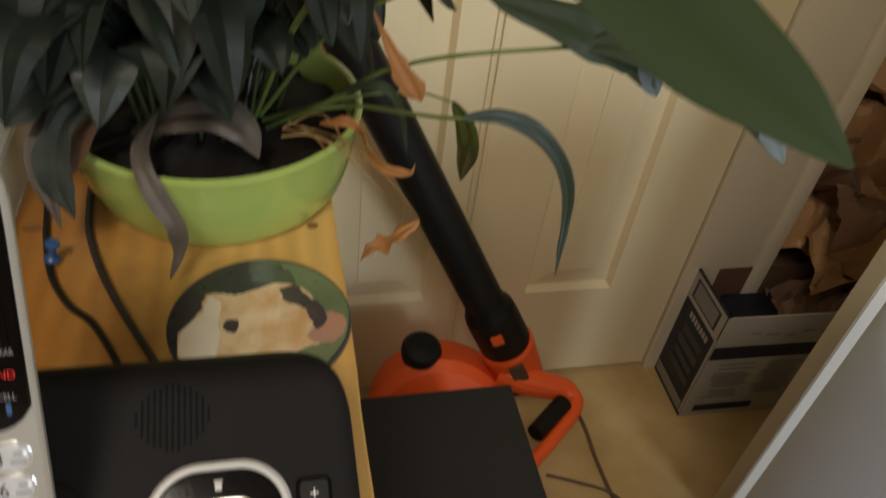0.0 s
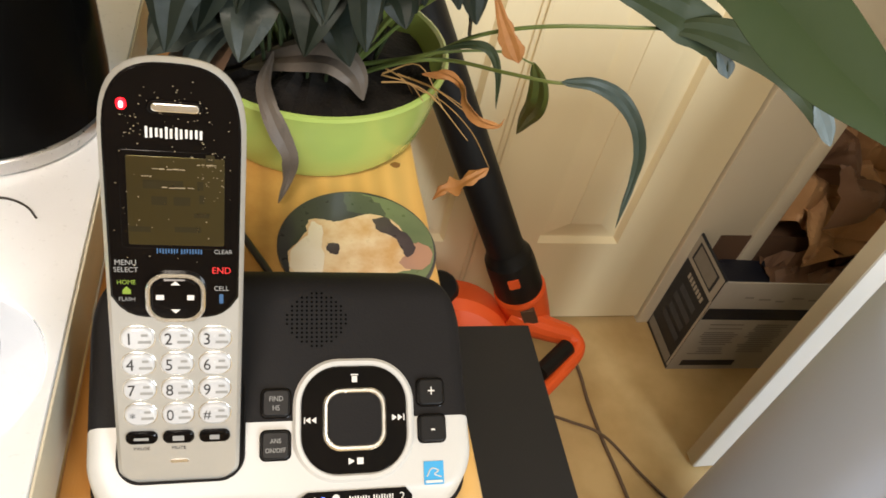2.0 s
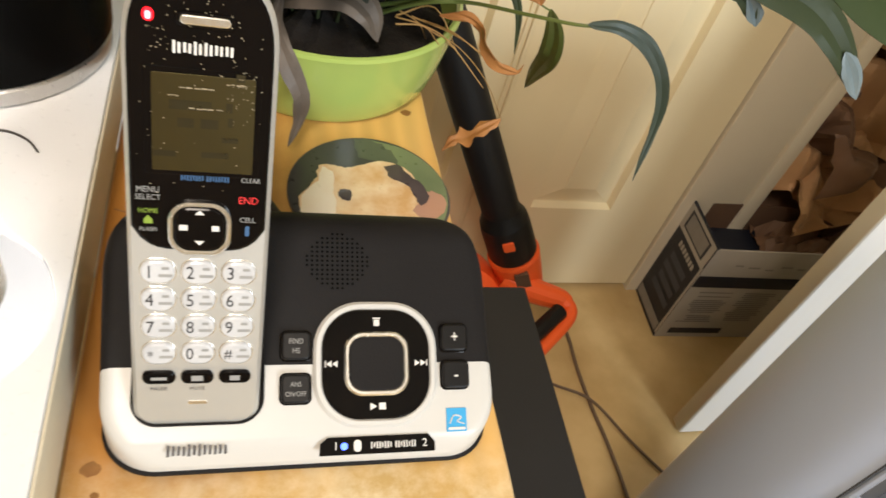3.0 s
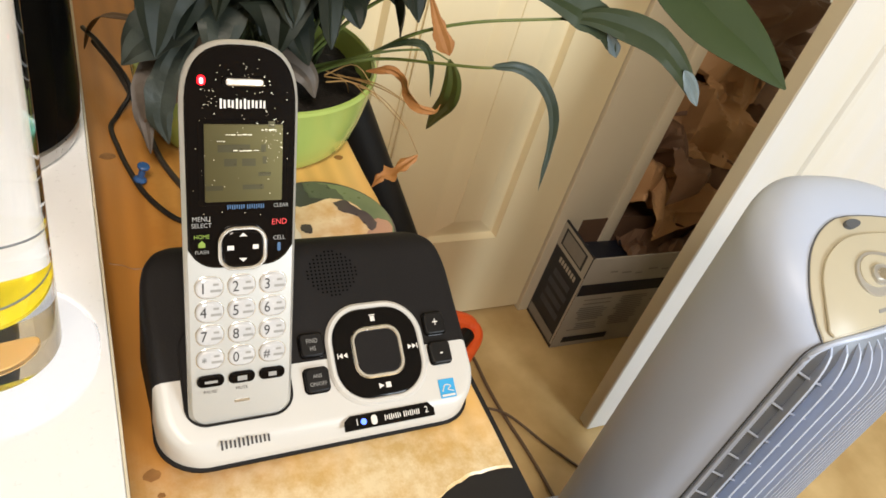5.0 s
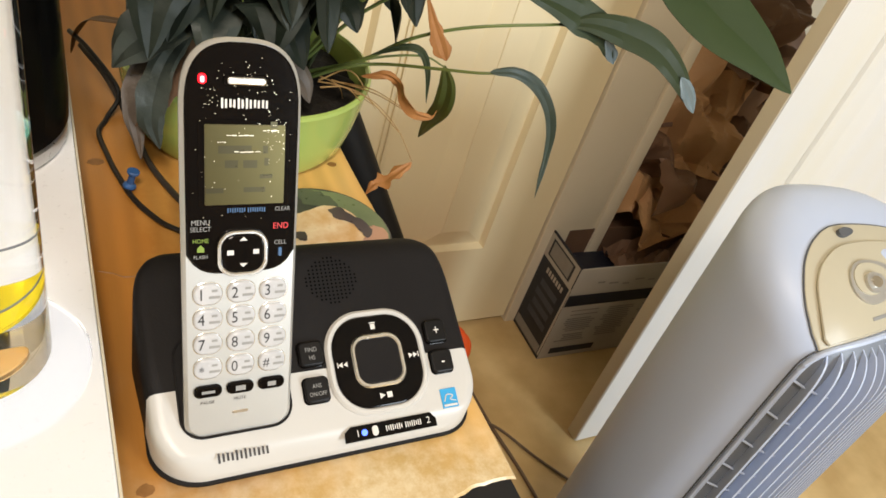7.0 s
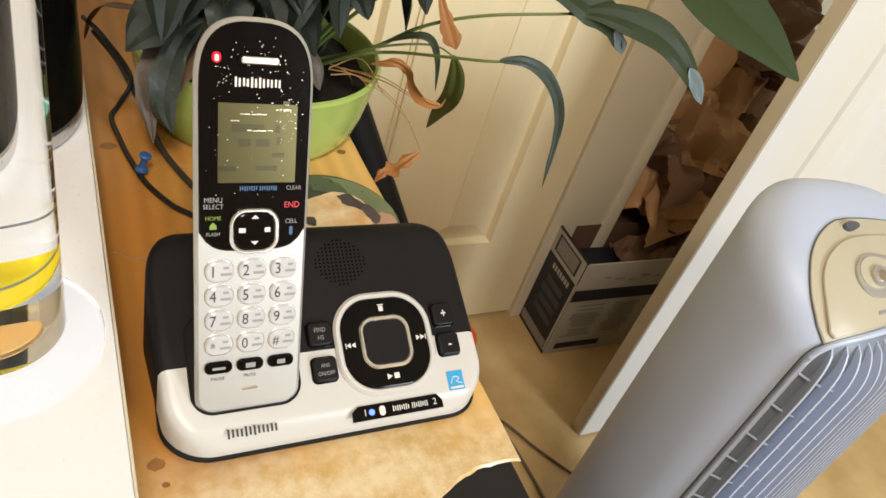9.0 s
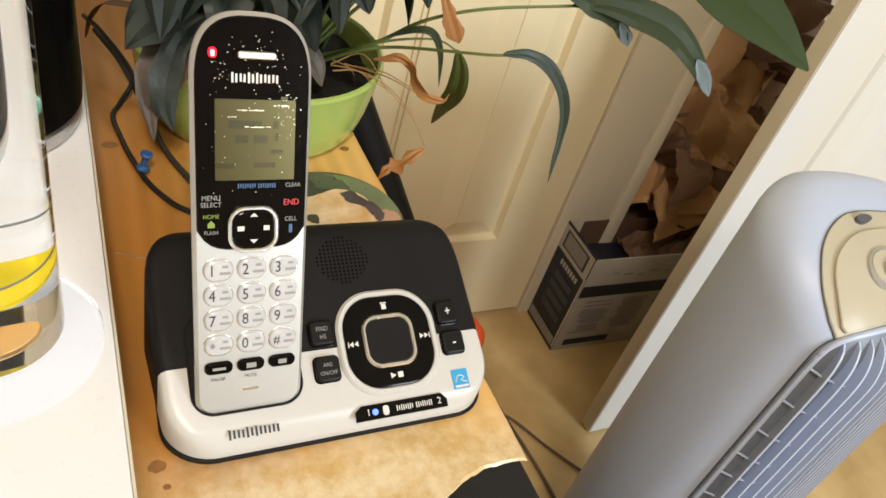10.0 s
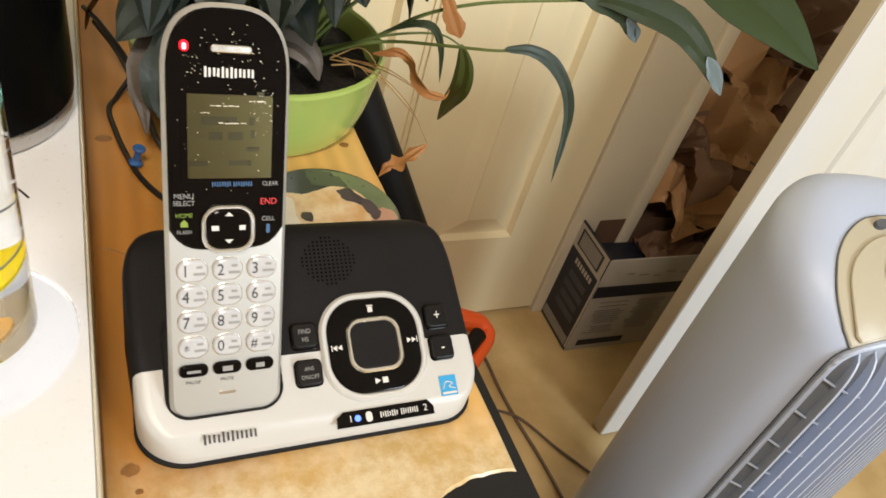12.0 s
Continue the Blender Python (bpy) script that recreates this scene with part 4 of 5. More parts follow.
def plant():
    t = thing("house_plant", Matrix.Translation(POT), "leafy green house plant with some withered leaves, in the green pot", "plant")
    off = -POT
    loc = lambda pts: [Vector(p) + off for p in pts]
    stem = lambda pts, r0=0.0016, r1=0.0010, m=M_STEM: part("stem", tube(loc(pts), r0, r1, 6, 6), m, t)
    leaf = lambda pts, w, m=M_LEAF, label="", **k: part("leaf", blade(loc(pts), w, **k), m, t, label)
    dry = "dry brown withered leaf"
    cam_side = (-0.45, -0.60, 0.66)
    # long leaf that arches over beyond the pot
    stem([(0.052, 0.292, 0.716), (0.078, 0.275, 0.738), (0.103, 0.262, 0.749), (0.125, 0.225, 0.767), (0.144, 0.203, 0.777), (0.156, 0.196, 0.781)])
    leaf([(0.150, 0.194, 0.783), (0.170, 0.192, 0.784), (0.189, 0.1905, 0.776), (0.205, 0.188, 0.759), (0.213, 0.184, 0.739), (0.2145, 0.180, 0.720), (0.2135, 0.176, 0.703), (0.2133, 0.1728, 0.6865)], 0.0092, M_LEAF_BLUE, wave=0.2, seed=1, ragged=0.15, face=cam_side, shape=0.55)
    # small hanging leaf
    stem([(0.056, 0.296, 0.716), (0.095, 0.276, 0.745), (0.14, 0.276, 0.750), (0.170, 0.288, 0.735)], 0.0012, 0.0007)
    leaf([(0.170, 0.288, 0.736), (0.183, 0.296, 0.712), (0.190, 0.306, 0.686), (0.196, 0.330, 0.655), (0.203, 0.354, 0.622)], 0.018, M_LEAF_LIT, seed=2, face=(-0.5, -0.7, 0.3), wave=0.06)
    # arching leaf with a torn silvery tip
    stem([(0.050, 0.298, 0.718), (0.088, 0.270, 0.747), (0.112, 0.245, 0.779), (0.146, 0.225, 0.800), (0.203, 0.205, 0.816)], 0.0018, 0.0011)
    leaf([(0.200, 0.205, 0.816), (0.222, 0.197, 0.822), (0.247, 0.188, 0.821), (0.272, 0.178, 0.815), (0.295, 0.168, 0.799), (0.318, 0.160, 0.774)], 0.024, seed=3, wave=0.12, ragged=0.03, face=cam_side, shape=1.15)
    leaf([(0.296, 0.167, 0.7995), (0.308, 0.163, 0.787), (0.3185, 0.1595, 0.7735)], 0.012, M_LEAF_SILVER, "silvery withered leaf tip", seed=33, ragged=0.1, face=cam_side)
    leaf([(0.160, 0.212, 0.838), (0.200, 0.205, 0.829), (0.228, 0.200, 0.819), (0.242, 0.198, 0.808), (0.254, 0.196, 0.793)], 0.024, M_LEAF, seed=34, ragged=0.12, wave=0.2, face=cam_side, shape=0.75)
    leaf([(0.240, 0.1975, 0.810), (0.249, 0.1965, 0.801), (0.2545, 0.1955, 0.7925)], 0.010, M_LEAF_SILVER, "silvery withered leaf tip", seed=35, ragged=0.12, face=cam_side)
    stem([(0.048, 0.300, 0.720), (0.085, 0.272, 0.785), (0.125, 0.235, 0.83), (0.162, 0.212, 0.838)], 0.0016, 0.0010)
    # broad leaf nearest the open side
    stem([(0.045, 0.300, 0.720), (0.070, 0.240, 0.81), (0.10, 0.170, 0.88), (0.128, 0.105, 0.906)], 0.0022, 0.0015)
    leaf([(0.122, 0.110, 0.905), (0.149, 0.085, 0.905), (0.166, 0.074, 0.899), (0.183, 0.060, 0.889), (0.202, 0.046, 0.879), (0.222, 0.0315, 0.8655)], 0.036, M_LEAF_BIG, seed=4, droop=0.12, face=cam_side, shape=0.95)
    # thin drooping leaf
    leaf([(0.089, 0.255, 0.760), (0.107, 0.245, 0.772), (0.119, 0.240, 0.772), (0.127, 0.237, 0.758), (0.131, 0.234, 0.733)], 0.006, M_LEAF, seed=36, face=cam_side)
    # dry hanging leaves and curls at the rim
    leaf([(0.108, 0.235, 0.820), (0.118, 0.233, 0.800), (0.126, 0.232, 0.787), (0.132, 0.2315, 0.777), (0.136, 0.231, 0.770)], 0.012, M_LEAF_DRY, dry, seed=5, ragged=0.3, face=cam_side, shape=1.5)
    leaf([(0.082, 0.250, 0.745), (0.094, 0.240, 0.752), (0.104, 0.234, 0.749), (0.109, 0.229, 0.739), (0.119, 0.225, 0.729), (0.131, 0.222, 0.728), (0.134, 0.221, 0.735)], 0.0095, M_LEAF_DRY, dry, seed=6, ragged=0.4, twist=1.2, wave=0.5, face=cam_side)
    leaf([(0.150, 0.263, 0.658), (0.137, 0.260, 0.650), (0.126, 0.257, 0.644), (0.116, 0.255, 0.643), (0.109, 0.253, 0.633)], 0.013, M_LEAF_DRY, dry, seed=7, ragged=0.55, twist=0.5, face=cam_side, wave=0.3)
    stem([(0.085, 0.262, 0.725), (0.105, 0.262, 0.715), (0.130, 0.264, 0.69), (0.150, 0.263, 0.659)], 0.0004, 0.0003, M_STEM_DRY)
    # dry wisps on the rim
    rnd = random.Random(8)
    for i in range(7):
        a = Vector((0.07 + rnd.uniform(-0.01, 0.012), 0.275 + rnd.uniform(-0.012, 0.012), 0.724))
        b = a + Vector((rnd.uniform(0.01, 0.03), rnd.uniform(-0.03, 0.0), rnd.uniform(-0.004, 0.012)))
        c = b + Vector((rnd.uniform(0.005, 0.03), rnd.uniform(-0.025, 0.01), rnd.uniform(-0.025, -0.002)))
        part("wisp", tube([a + off, b + off, c + off], 0.0007, 0.0003, 5, 5), M_STEM_DRY, t, "dry straw-coloured stalk")
    # withered leaves that hang over the rim in front
    leaf([(-0.010, 0.280, 0.735), (-0.016, 0.240, 0.734), (-0.009, 0.222, 0.721), (0.0, 0.216, 0.702), (0.0, 0.216, 0.683), (-0.006, 0.206, 0.670)], 0.0125, M_LEAF_GREY, "grey withered hanging leaf", seed=9, ragged=0.15, face=(0.1, -0.9, 0.4), wave=0.2)
    leaf([(-0.030, 0.295, 0.712), (-0.003, 0.275, 0.735), (0.024, 0.262, 0.746), (0.040, 0.253, 0.739), (0.047, 0.250, 0.722)], 0.026, M_LEAF_GREY, "grey green withered leaf", seed=10, droop=0.4, face=(0.0, -0.5, 0.85))
    leaf([(-0.030, 0.290, 0.748), (-0.046, 0.262, 0.741), (-0.060, 0.250, 0.726), (-0.072, 0.246, 0.704)], 0.027, M_LEAF_BROWN, "brown withered leaf", seed=12, ragged=0.2, wave=0.2, face=(-0.4, -0.7, 0.6))
    leaf([(-0.010, 0.285, 0.762), (-0.036, 0.256, 0.779), (-0.058, 0.250, 0.774), (-0.074, 0.250, 0.760), (-0.083, 0.252, 0.744)], 0.034, M_LEAF_DULL, "dull grey-green broad leaf", seed=61, ragged=0.1, wave=0.25, face=(-0.3, -0.6, 0.7))
    leaf([(-0.025, 0.290, 0.760), (-0.050, 0.252, 0.752), (-0.059, 0.241, 0.733), (-0.061, 0.238, 0.712), (-0.056, 0.235, 0.694)], 0.020, M_LEAF_DULL, "limp grey-green leaf hanging over the rim", seed=62, ragged=0.2, wave=0.3, face=(-0.2, -0.9, 0.3))
    leaf([(-0.035, 0.295, 0.755), (-0.060, 0.262, 0.744), (-0.070, 0.248, 0.718), (-0.067, 0.241, 0.682)], 0.018, M_LEAF_GREY, "grey withered hanging leaf", seed=63, ragged=0.2, wave=0.3, face=(-0.3, -0.9, 0.3))
    leaf([(-0.005, 0.300, 0.770), (-0.020, 0.262, 0.792), (-0.026, 0.238, 0.782), (-0.030, 0.226, 0.760)], 0.036, M_LEAF_DULL, "dull grey-green broad leaf", seed=64, ragged=0.08, wave=0.2, face=(0.0, -0.6, 0.8))
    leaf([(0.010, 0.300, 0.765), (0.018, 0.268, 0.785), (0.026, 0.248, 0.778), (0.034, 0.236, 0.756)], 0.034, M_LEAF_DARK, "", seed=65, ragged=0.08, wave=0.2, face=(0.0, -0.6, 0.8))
    leaf([(-0.030, 0.350, 0.720), (-0.062, 0.360, 0.722), (-0.084, 0.380, 0.714), (-0.095, 0.390, 0.698), (-0.100, 0.395, 0.676)], 0.012, M_LEAF_BROWN, "brown withered leaf", seed=13, ragged=0.3)
    # extra long upper leaves, added to shade the bench beside the pot
    rnd = random.Random(77)
    for i in range(11):
        a = radians(rnd.uniform(130, 215))
        d = Vector((math.cos(a), math.sin(a), 0))
        reach, high = rnd.uniform(0.10, 0.17), rnd.uniform(0.15, 0.23)
        s0 = Vector((rnd.uniform(-0.03, 0.02), rnd.uniform(-0.02, 0.03), 0.052))
        s1 = s0 + d * reach * 0.35 + Vector((0, 0, high * 0.7))
        s2 = s0 + d * reach * 0.75 + Vector((0, 0, high))
        s3 = s0 + d * reach * 1.1 + Vector((0, 0, high * 0.88))
        s4 = s0 + d * reach * 1.35 + Vector((0, 0, high * 0.62))
        part("stem", tube([s0, (s0 + s1) / 2 + Vector((0, 0, 0.01)), s1], 0.0016, 0.001, 5, 4), M_STEM, t)
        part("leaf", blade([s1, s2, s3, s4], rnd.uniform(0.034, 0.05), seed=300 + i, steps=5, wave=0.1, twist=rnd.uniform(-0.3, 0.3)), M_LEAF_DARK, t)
    # the crown: arching stalks with dark lance-shaped leaves
    rnd = random.Random(21)
    for i in range(54):
        a = rnd.uniform(0, 2 * math.pi)
        if i < 18:
            a = rnd.uniform(radians(195), radians(300))
        reach = rnd.uniform(0.05, 0.15)
        high = rnd.uniform(0.075, 0.20)
        d = Vector((math.cos(a), math.sin(a), 0))
        if d.y < -0.2 and d.x > -0.2:
            reach *= 0.55
            high = max(high, 0.11)
        elif d.y < 0.15 and d.x <= -0.2:
            reach *= 0.62
            high = max(high, 0.125)
        s0 = Vector((rnd.uniform(-0.035, 0.035), rnd.uniform(-0.03, 0.03), 0.052)) + d * 0.012
        s1 = s0 + d * reach * 0.4 + Vector((0, 0, high * 0.62 - 0.02))
        s2 = s0 + d * reach * 0.75 + Vector((0, 0, high * 0.78))
        part("stem", tube([s0, (s0 + s1) / 2 + Vector((0, 0, 0.006)), s1], 0.0015, 0.001, 5, 4), M_STEM_DARK, t)
        s3 = s2 + d * reach * 0.35 + Vector((rnd.uniform(-0.01, 0.01), rnd.uniform(-0.01, 0.01), rnd.uniform(-0.02, 0.01)))
        s4 = s3 + d * reach * 0.22 + Vector((0, 0, rnd.uniform(-0.05, -0.012)))
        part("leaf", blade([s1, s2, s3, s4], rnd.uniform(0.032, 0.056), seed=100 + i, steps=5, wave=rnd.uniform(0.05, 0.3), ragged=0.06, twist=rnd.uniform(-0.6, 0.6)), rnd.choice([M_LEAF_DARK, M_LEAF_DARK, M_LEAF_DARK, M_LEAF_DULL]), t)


plant()

# ---- cords and pin on the bench ----


def cord(points, r, material, label, name="cord"):
    return solid(name, tube(points, r, r, 8, 8), material, label, "cable")


zc = TOP + 0.0024
cord([(-0.100, 0.400, zc + 0.03), (-0.088, 0.370, zc + 0.03), (-0.071, 0.341, zc + 0.012), (-0.081, 0.322, zc), (-0.088, 0.303, zc), (-0.085, 0.275, zc), (-0.081, 0.252, zc), (-0.073, 0.222, zc), (-0.060, 0.198, zc), (-0.045, 0.182, zc), (-0.028, 0.150, zc), (-0.02, 0.125, zc + 0.004)], 0.0019, M_CORD, "black power cord lying on the pine bench", "power_cord")
zc = TOP + 0.0030
cord([(-0.093, 0.392, zc + 0.022), (-0.078, 0.358, zc + 0.014), (-0.066, 0.322, zc), (-0.062, 0.290, zc), (-0.058, 0.260, zc), (-0.048, 0.228, zc), (-0.034, 0.196, zc), (-0.010, 0.150, zc), (0.0, 0.126, zc + 0.003)], 0.0022, M_CORD_GREY, "dark grey thin line cord on the pine bench", "line_cord")


def push_pin():
    t = thing("push_pin", pose(-0.0755, 0.236, TOP, 0, 12, 0), "blue plastic push pin beside the cord", "push pin")
    part("head", revolve([(0.0042, 0.003), (0.0046, 0.0038), (0.0042, 0.005), (0.0024, 0.0065), (0.0022, 0.0125), (0.0040, 0.0145), (0.0042, 0.016), (0.0036, 0.0168)], 20), M_PIN, t)
    part("needle", revolve([(0.0002, -0.001), (0.0006, 0.001), (0.0006, 0.0035)], 8), M_STEEL, t, "steel needle")


push_pin()

# ---- kettle on the white table ----


def kettle():
    t = thing("kettle", pose(-0.1775, 0.257, SIDE), "glossy black kettle with a steel foot ring on the white table", "kettle")
    part("foot_ring", revolve([(0.066, 0), (0.0685, 0.002), (0.0685, 0.010), (0.067, 0.0115)], 64), M_STEEL, t, "brushed steel foot ring")
    part("body", revolve([(0.066, 0.0115), (0.0695, 0.014), (0.0700, 0.03), (0.068, 0.09), (0.064, 0.15), (0.060, 0.19), (0.056, 0.2)], 64), M_KETTLE, t)
    part("lid", revolve([(0.055, 0.2), (0.056, 0.206), (0.045, 0.215), (0.012, 0.219), (0.011, 0.232), (0.008, 0.235)], 48), M_KETTLE, t)
    part("handle", tube([(-0.03, 0.055, 0.19), (-0.05, 0.09, 0.195), (-0.06, 0.11, 0.15), (-0.055, 0.105, 0.08), (-0.035, 0.06, 0.05)], 0.009, 0.008, 10), M_KETTLE, t)


kettle()
solid("wire", tube([(-0.18, 0.176, SIDE + 0.001), (-0.1606, 0.1753, SIDE + 0.001), (-0.149, 0.1743, SIDE + 0.001), (-0.1392, 0.1685, SIDE + 0.001), (-0.1331, 0.1601, SIDE + 0.001)], 0.0008, 0.0006, 6), M_CORD_GREY, "thin curved grey wire on the white table", "wire")

# ---- glass thermometer column on the white table ----


def galileo_thermometer():
    t = thing("galileo_thermometer", pose(-0.158, 0.0615, SIDE), "clear glass liquid thermometer with coloured floats on the white table", "thermometer")
    foot = part("foot", revolve([(0.046, 0.0), (0.0475, 0.0015), (0.0475, 0.004), (0.045, 0.007), (0.040, 0.0075), (0.034, 0.010)], 64), M_GLASS_FOOT, t, "clear glass foot")
    wall = part("cylinder", revolve([(0.0300, 0.012), (0.0312, 0.010), (0.0312, 0.30), (0.0280, 0.315), (0.018, 0.326), (0.004, 0.329)], 56), M_GLASS, t, "clear glass cylinder filled with liquid")
    sediment = part("sediment", revolve([(0.003, 0.0125), (0.010, 0.0127), (0.0130, 0.0132), (0.0128, 0.0140), (0.009, 0.0145), (0.003, 0.0146)], 40), M_AMBER, t, "amber float at the bottom")
    yellow = part("yellow_float", revolve([(0.004, 0.0425), (0.016, 0.0427), (0.0205, 0.0436), (0.0205, 0.0456), (0.016, 0.0466), (0.004, 0.0468)], 40), M_YELLOW, t, "yellow float")
    part("meniscus", revolve([(0.0272, 0.0596), (0.0280, 0.0594), (0.0284, 0.0600), (0.0280, 0.0605), (0.0272, 0.0603), (0.0272, 0.0596)], 40, cap0=False, cap1=False), M_FAN_DARK, t, "dark line of the liquid's edge")
    for o in (foot, wall, sediment, yellow):
        o.visible_shadow = False
    part("teal_float", revolve([(0.002, 0.060), (0.010, 0.063), (0.0125, 0.070), (0.010, 0.077), (0.002, 0.080)], 28, cx=-0.006, cy=-0.01), M_TEAL, t, "teal float")
    part("tag", cube(-0.008, 0.004, -0.013, -0.010, 0.140, 0.165, 0.001), M_FAN_DARK, t, "grey hanging tag")


galileo_thermometer()

# ---- leaf blower on the floor ----


ARM = [(0.345, 0.492, 0.190), (0.368, 0.477, 0.185), (0.4005, 0.468, 0.178), (0.429, 0.464, 0.170), (0.440, 0.456, 0.166)]
BOW = [(0.430, 0.464, 0.169), (0.4438, 0.4528, 0.165), (0.4397, 0.4355, 0.162), (0.4153, 0.4107, 0.160), (0.370, 0.3715, 0.160), (0.345, 0.352, 0.16)]
GRIP = [(0.4239, 0.4408, 0.170), (0.3999, 0.4214, 0.170), (0.370, 0.3972, 0.170)]


def leaf_blower():
    t = thing("leaf_blower", pose(0.345, 0.505, 0.0), "orange and black electric leaf blower standing on the floor", "leaf blower")
    o = Vector((-0.345, -0.505, 0.0))
    axis = Vector((-0.155, 0.017, 0.303)).normalized()
    a0 = Vector((0.350, 0.507, 0.226)) + o
    rot = axis.to_track_quat("Z", "Y").to_matrix().to_4x4()
    m = Matrix.Translation(a0) @ rot

    def along(bm):
        bmesh.ops.transform(bm, matrix=m, verts=bm.verts)
        return bm
    part("collar", along(revolve([(0.020, 0.0), (0.0335, 0.002), (0.0355, 0.008), (0.0350, 0.06), (0.0335, 0.075), (0.0295, 0.082), (0.0265, 0.095)], 40)), M_TUBE, t, "black tube collar")
    part("blow_tube", along(revolve([(0.0262, 0.090), (0.0258, 0.2), (0.0250, 0.35), (0.0245, 0.56), (0.0255, 0.58), (0.0235, 0.581), (0.022, 0.50)], 40, cap0=False, cap1=False)), M_TUBE, t, "long black blowing tube")
    # release button on the camera side of the collar
    n = (Vector((-0.35, -0.9, 0.45)) - axis * Vector((-0.35, -0.9, 0.45)).dot(axis)).normalized()
    s = axis.cross(n)
    bmat = Matrix((s, axis, n)).transposed().to_4x4()
    bmat.translation = a0 + axis * 0.052 + n * 0.0335
    bm = pad(0.016, 0.018, 0.003, 0, 0.0035, 0.001)
    bmesh.ops.transform(bm, matrix=bmat, verts=bm.verts)
    part("release_button", bm, M_ORANGE, t, "square orange release button")
    # neck and fan housing
    part("neck", along(revolve([(0.030, -0.085), (0.034, -0.05), (0.0375, -0.012), (0.0385, 0.0), (0.0365, 0.006)], 40)), M_ORANGE, t)
    bm = revolve([(0.05, -0.045), (0.085, -0.042), (0.098, -0.030), (0.102, 0.0), (0.098, 0.028), (0.085, 0.040), (0.05, 0.046)], 48)
    bmesh.ops.transform(bm, matrix=Matrix.Translation(Vector((0.262, 0.490, 0.110)) + o) @ Matrix.Rotation(radians(68), 4, "X") @ Matrix.Rotation(radians(-8), 4, "Y"), verts=bm.verts)
    part("fan_housing", bm, M_ORANGE, t, "round orange fan housing")
    bm = revolve([(0.012, 0), (0.026, 0.004), (0.028, 0.02), (0.022, 0.03), (0.006, 0.033)], 28)
    bmesh.ops.transform(bm, matrix=Matrix.Translation(Vector((0.235, 0.525, 0.195)) + o) @ Matrix.Rotation(radians(20), 4, "X"), verts=bm.verts)
    part("cap", bm, M_TUBE, t, "round black cap")
    pmat = bmat.copy()
    pmat.translation = a0 - axis * 0.020 + n * 0.0395 + s * 0.006
    bm = pad(0.020, 0.030, 0.002, -0.004, 0.0022, 0.0006)
    bmesh.ops.transform(bm, matrix=pmat, verts=bm.verts)
    part("label_plate", bm, M_CARD_BROWN, t, "dark label plate")
    # handle: loop out to the side and back
    arm = [Vector(p) + o for p in ARM]
    part("handle", tube(arm, 0.022, 0.015, 14), M_ORANGE, t, "orange handle arm")
    part("handle_bow", tube([Vector(p) + o for p in BOW], 0.0125, 0.0085, 12), M_ORANGE, t, "orange bow of the handle")
    part("grip", tube([Vector(p) + o for p in GRIP], 0.0130, 0.0125, 12), M_TUBE, t, "black rubber grip")
    for i in range(4):
        part("vent", along(cube(0.0335, 0.0375, -0.016, -0.006, -0.07 + i * 0.011, -0.064 + i * 0.011, 0.0008)), M_TUBE, t, "small dark vent slot")
    part("foot", cube(-0.15, 0.02, -0.05, 0.05, 0, 0.03, 0.008), M_ORANGE, t)


leaf_blower()
zf = 0.004
cord([(0.512, 0.545, 0.012), (0.519, 0.500, zf), (0.517, 0.446, zf), (0.520, 0.378, zf), (0.527, 0.314, zf), (0.531, 0.240, zf), (0.530, 0.10, zf), (0.50, -0.1, zf)], 0.0030, M_CORD_TAN, "brown power cord lying on the floor", "power_cord")
cord([(0.43, 0.43, zf), (0.472, 0.412, zf), (0.521, 0.380, zf + 0.006), (0.565, 0.315, zf), (0.595, 0.269, zf), (0.64, 0.20, zf), (0.68, 0.08, zf)], 0.0024, M_CORD_TAN, "thin brown cord crossing another on the floor", "power_cord")

# ---- carton ----


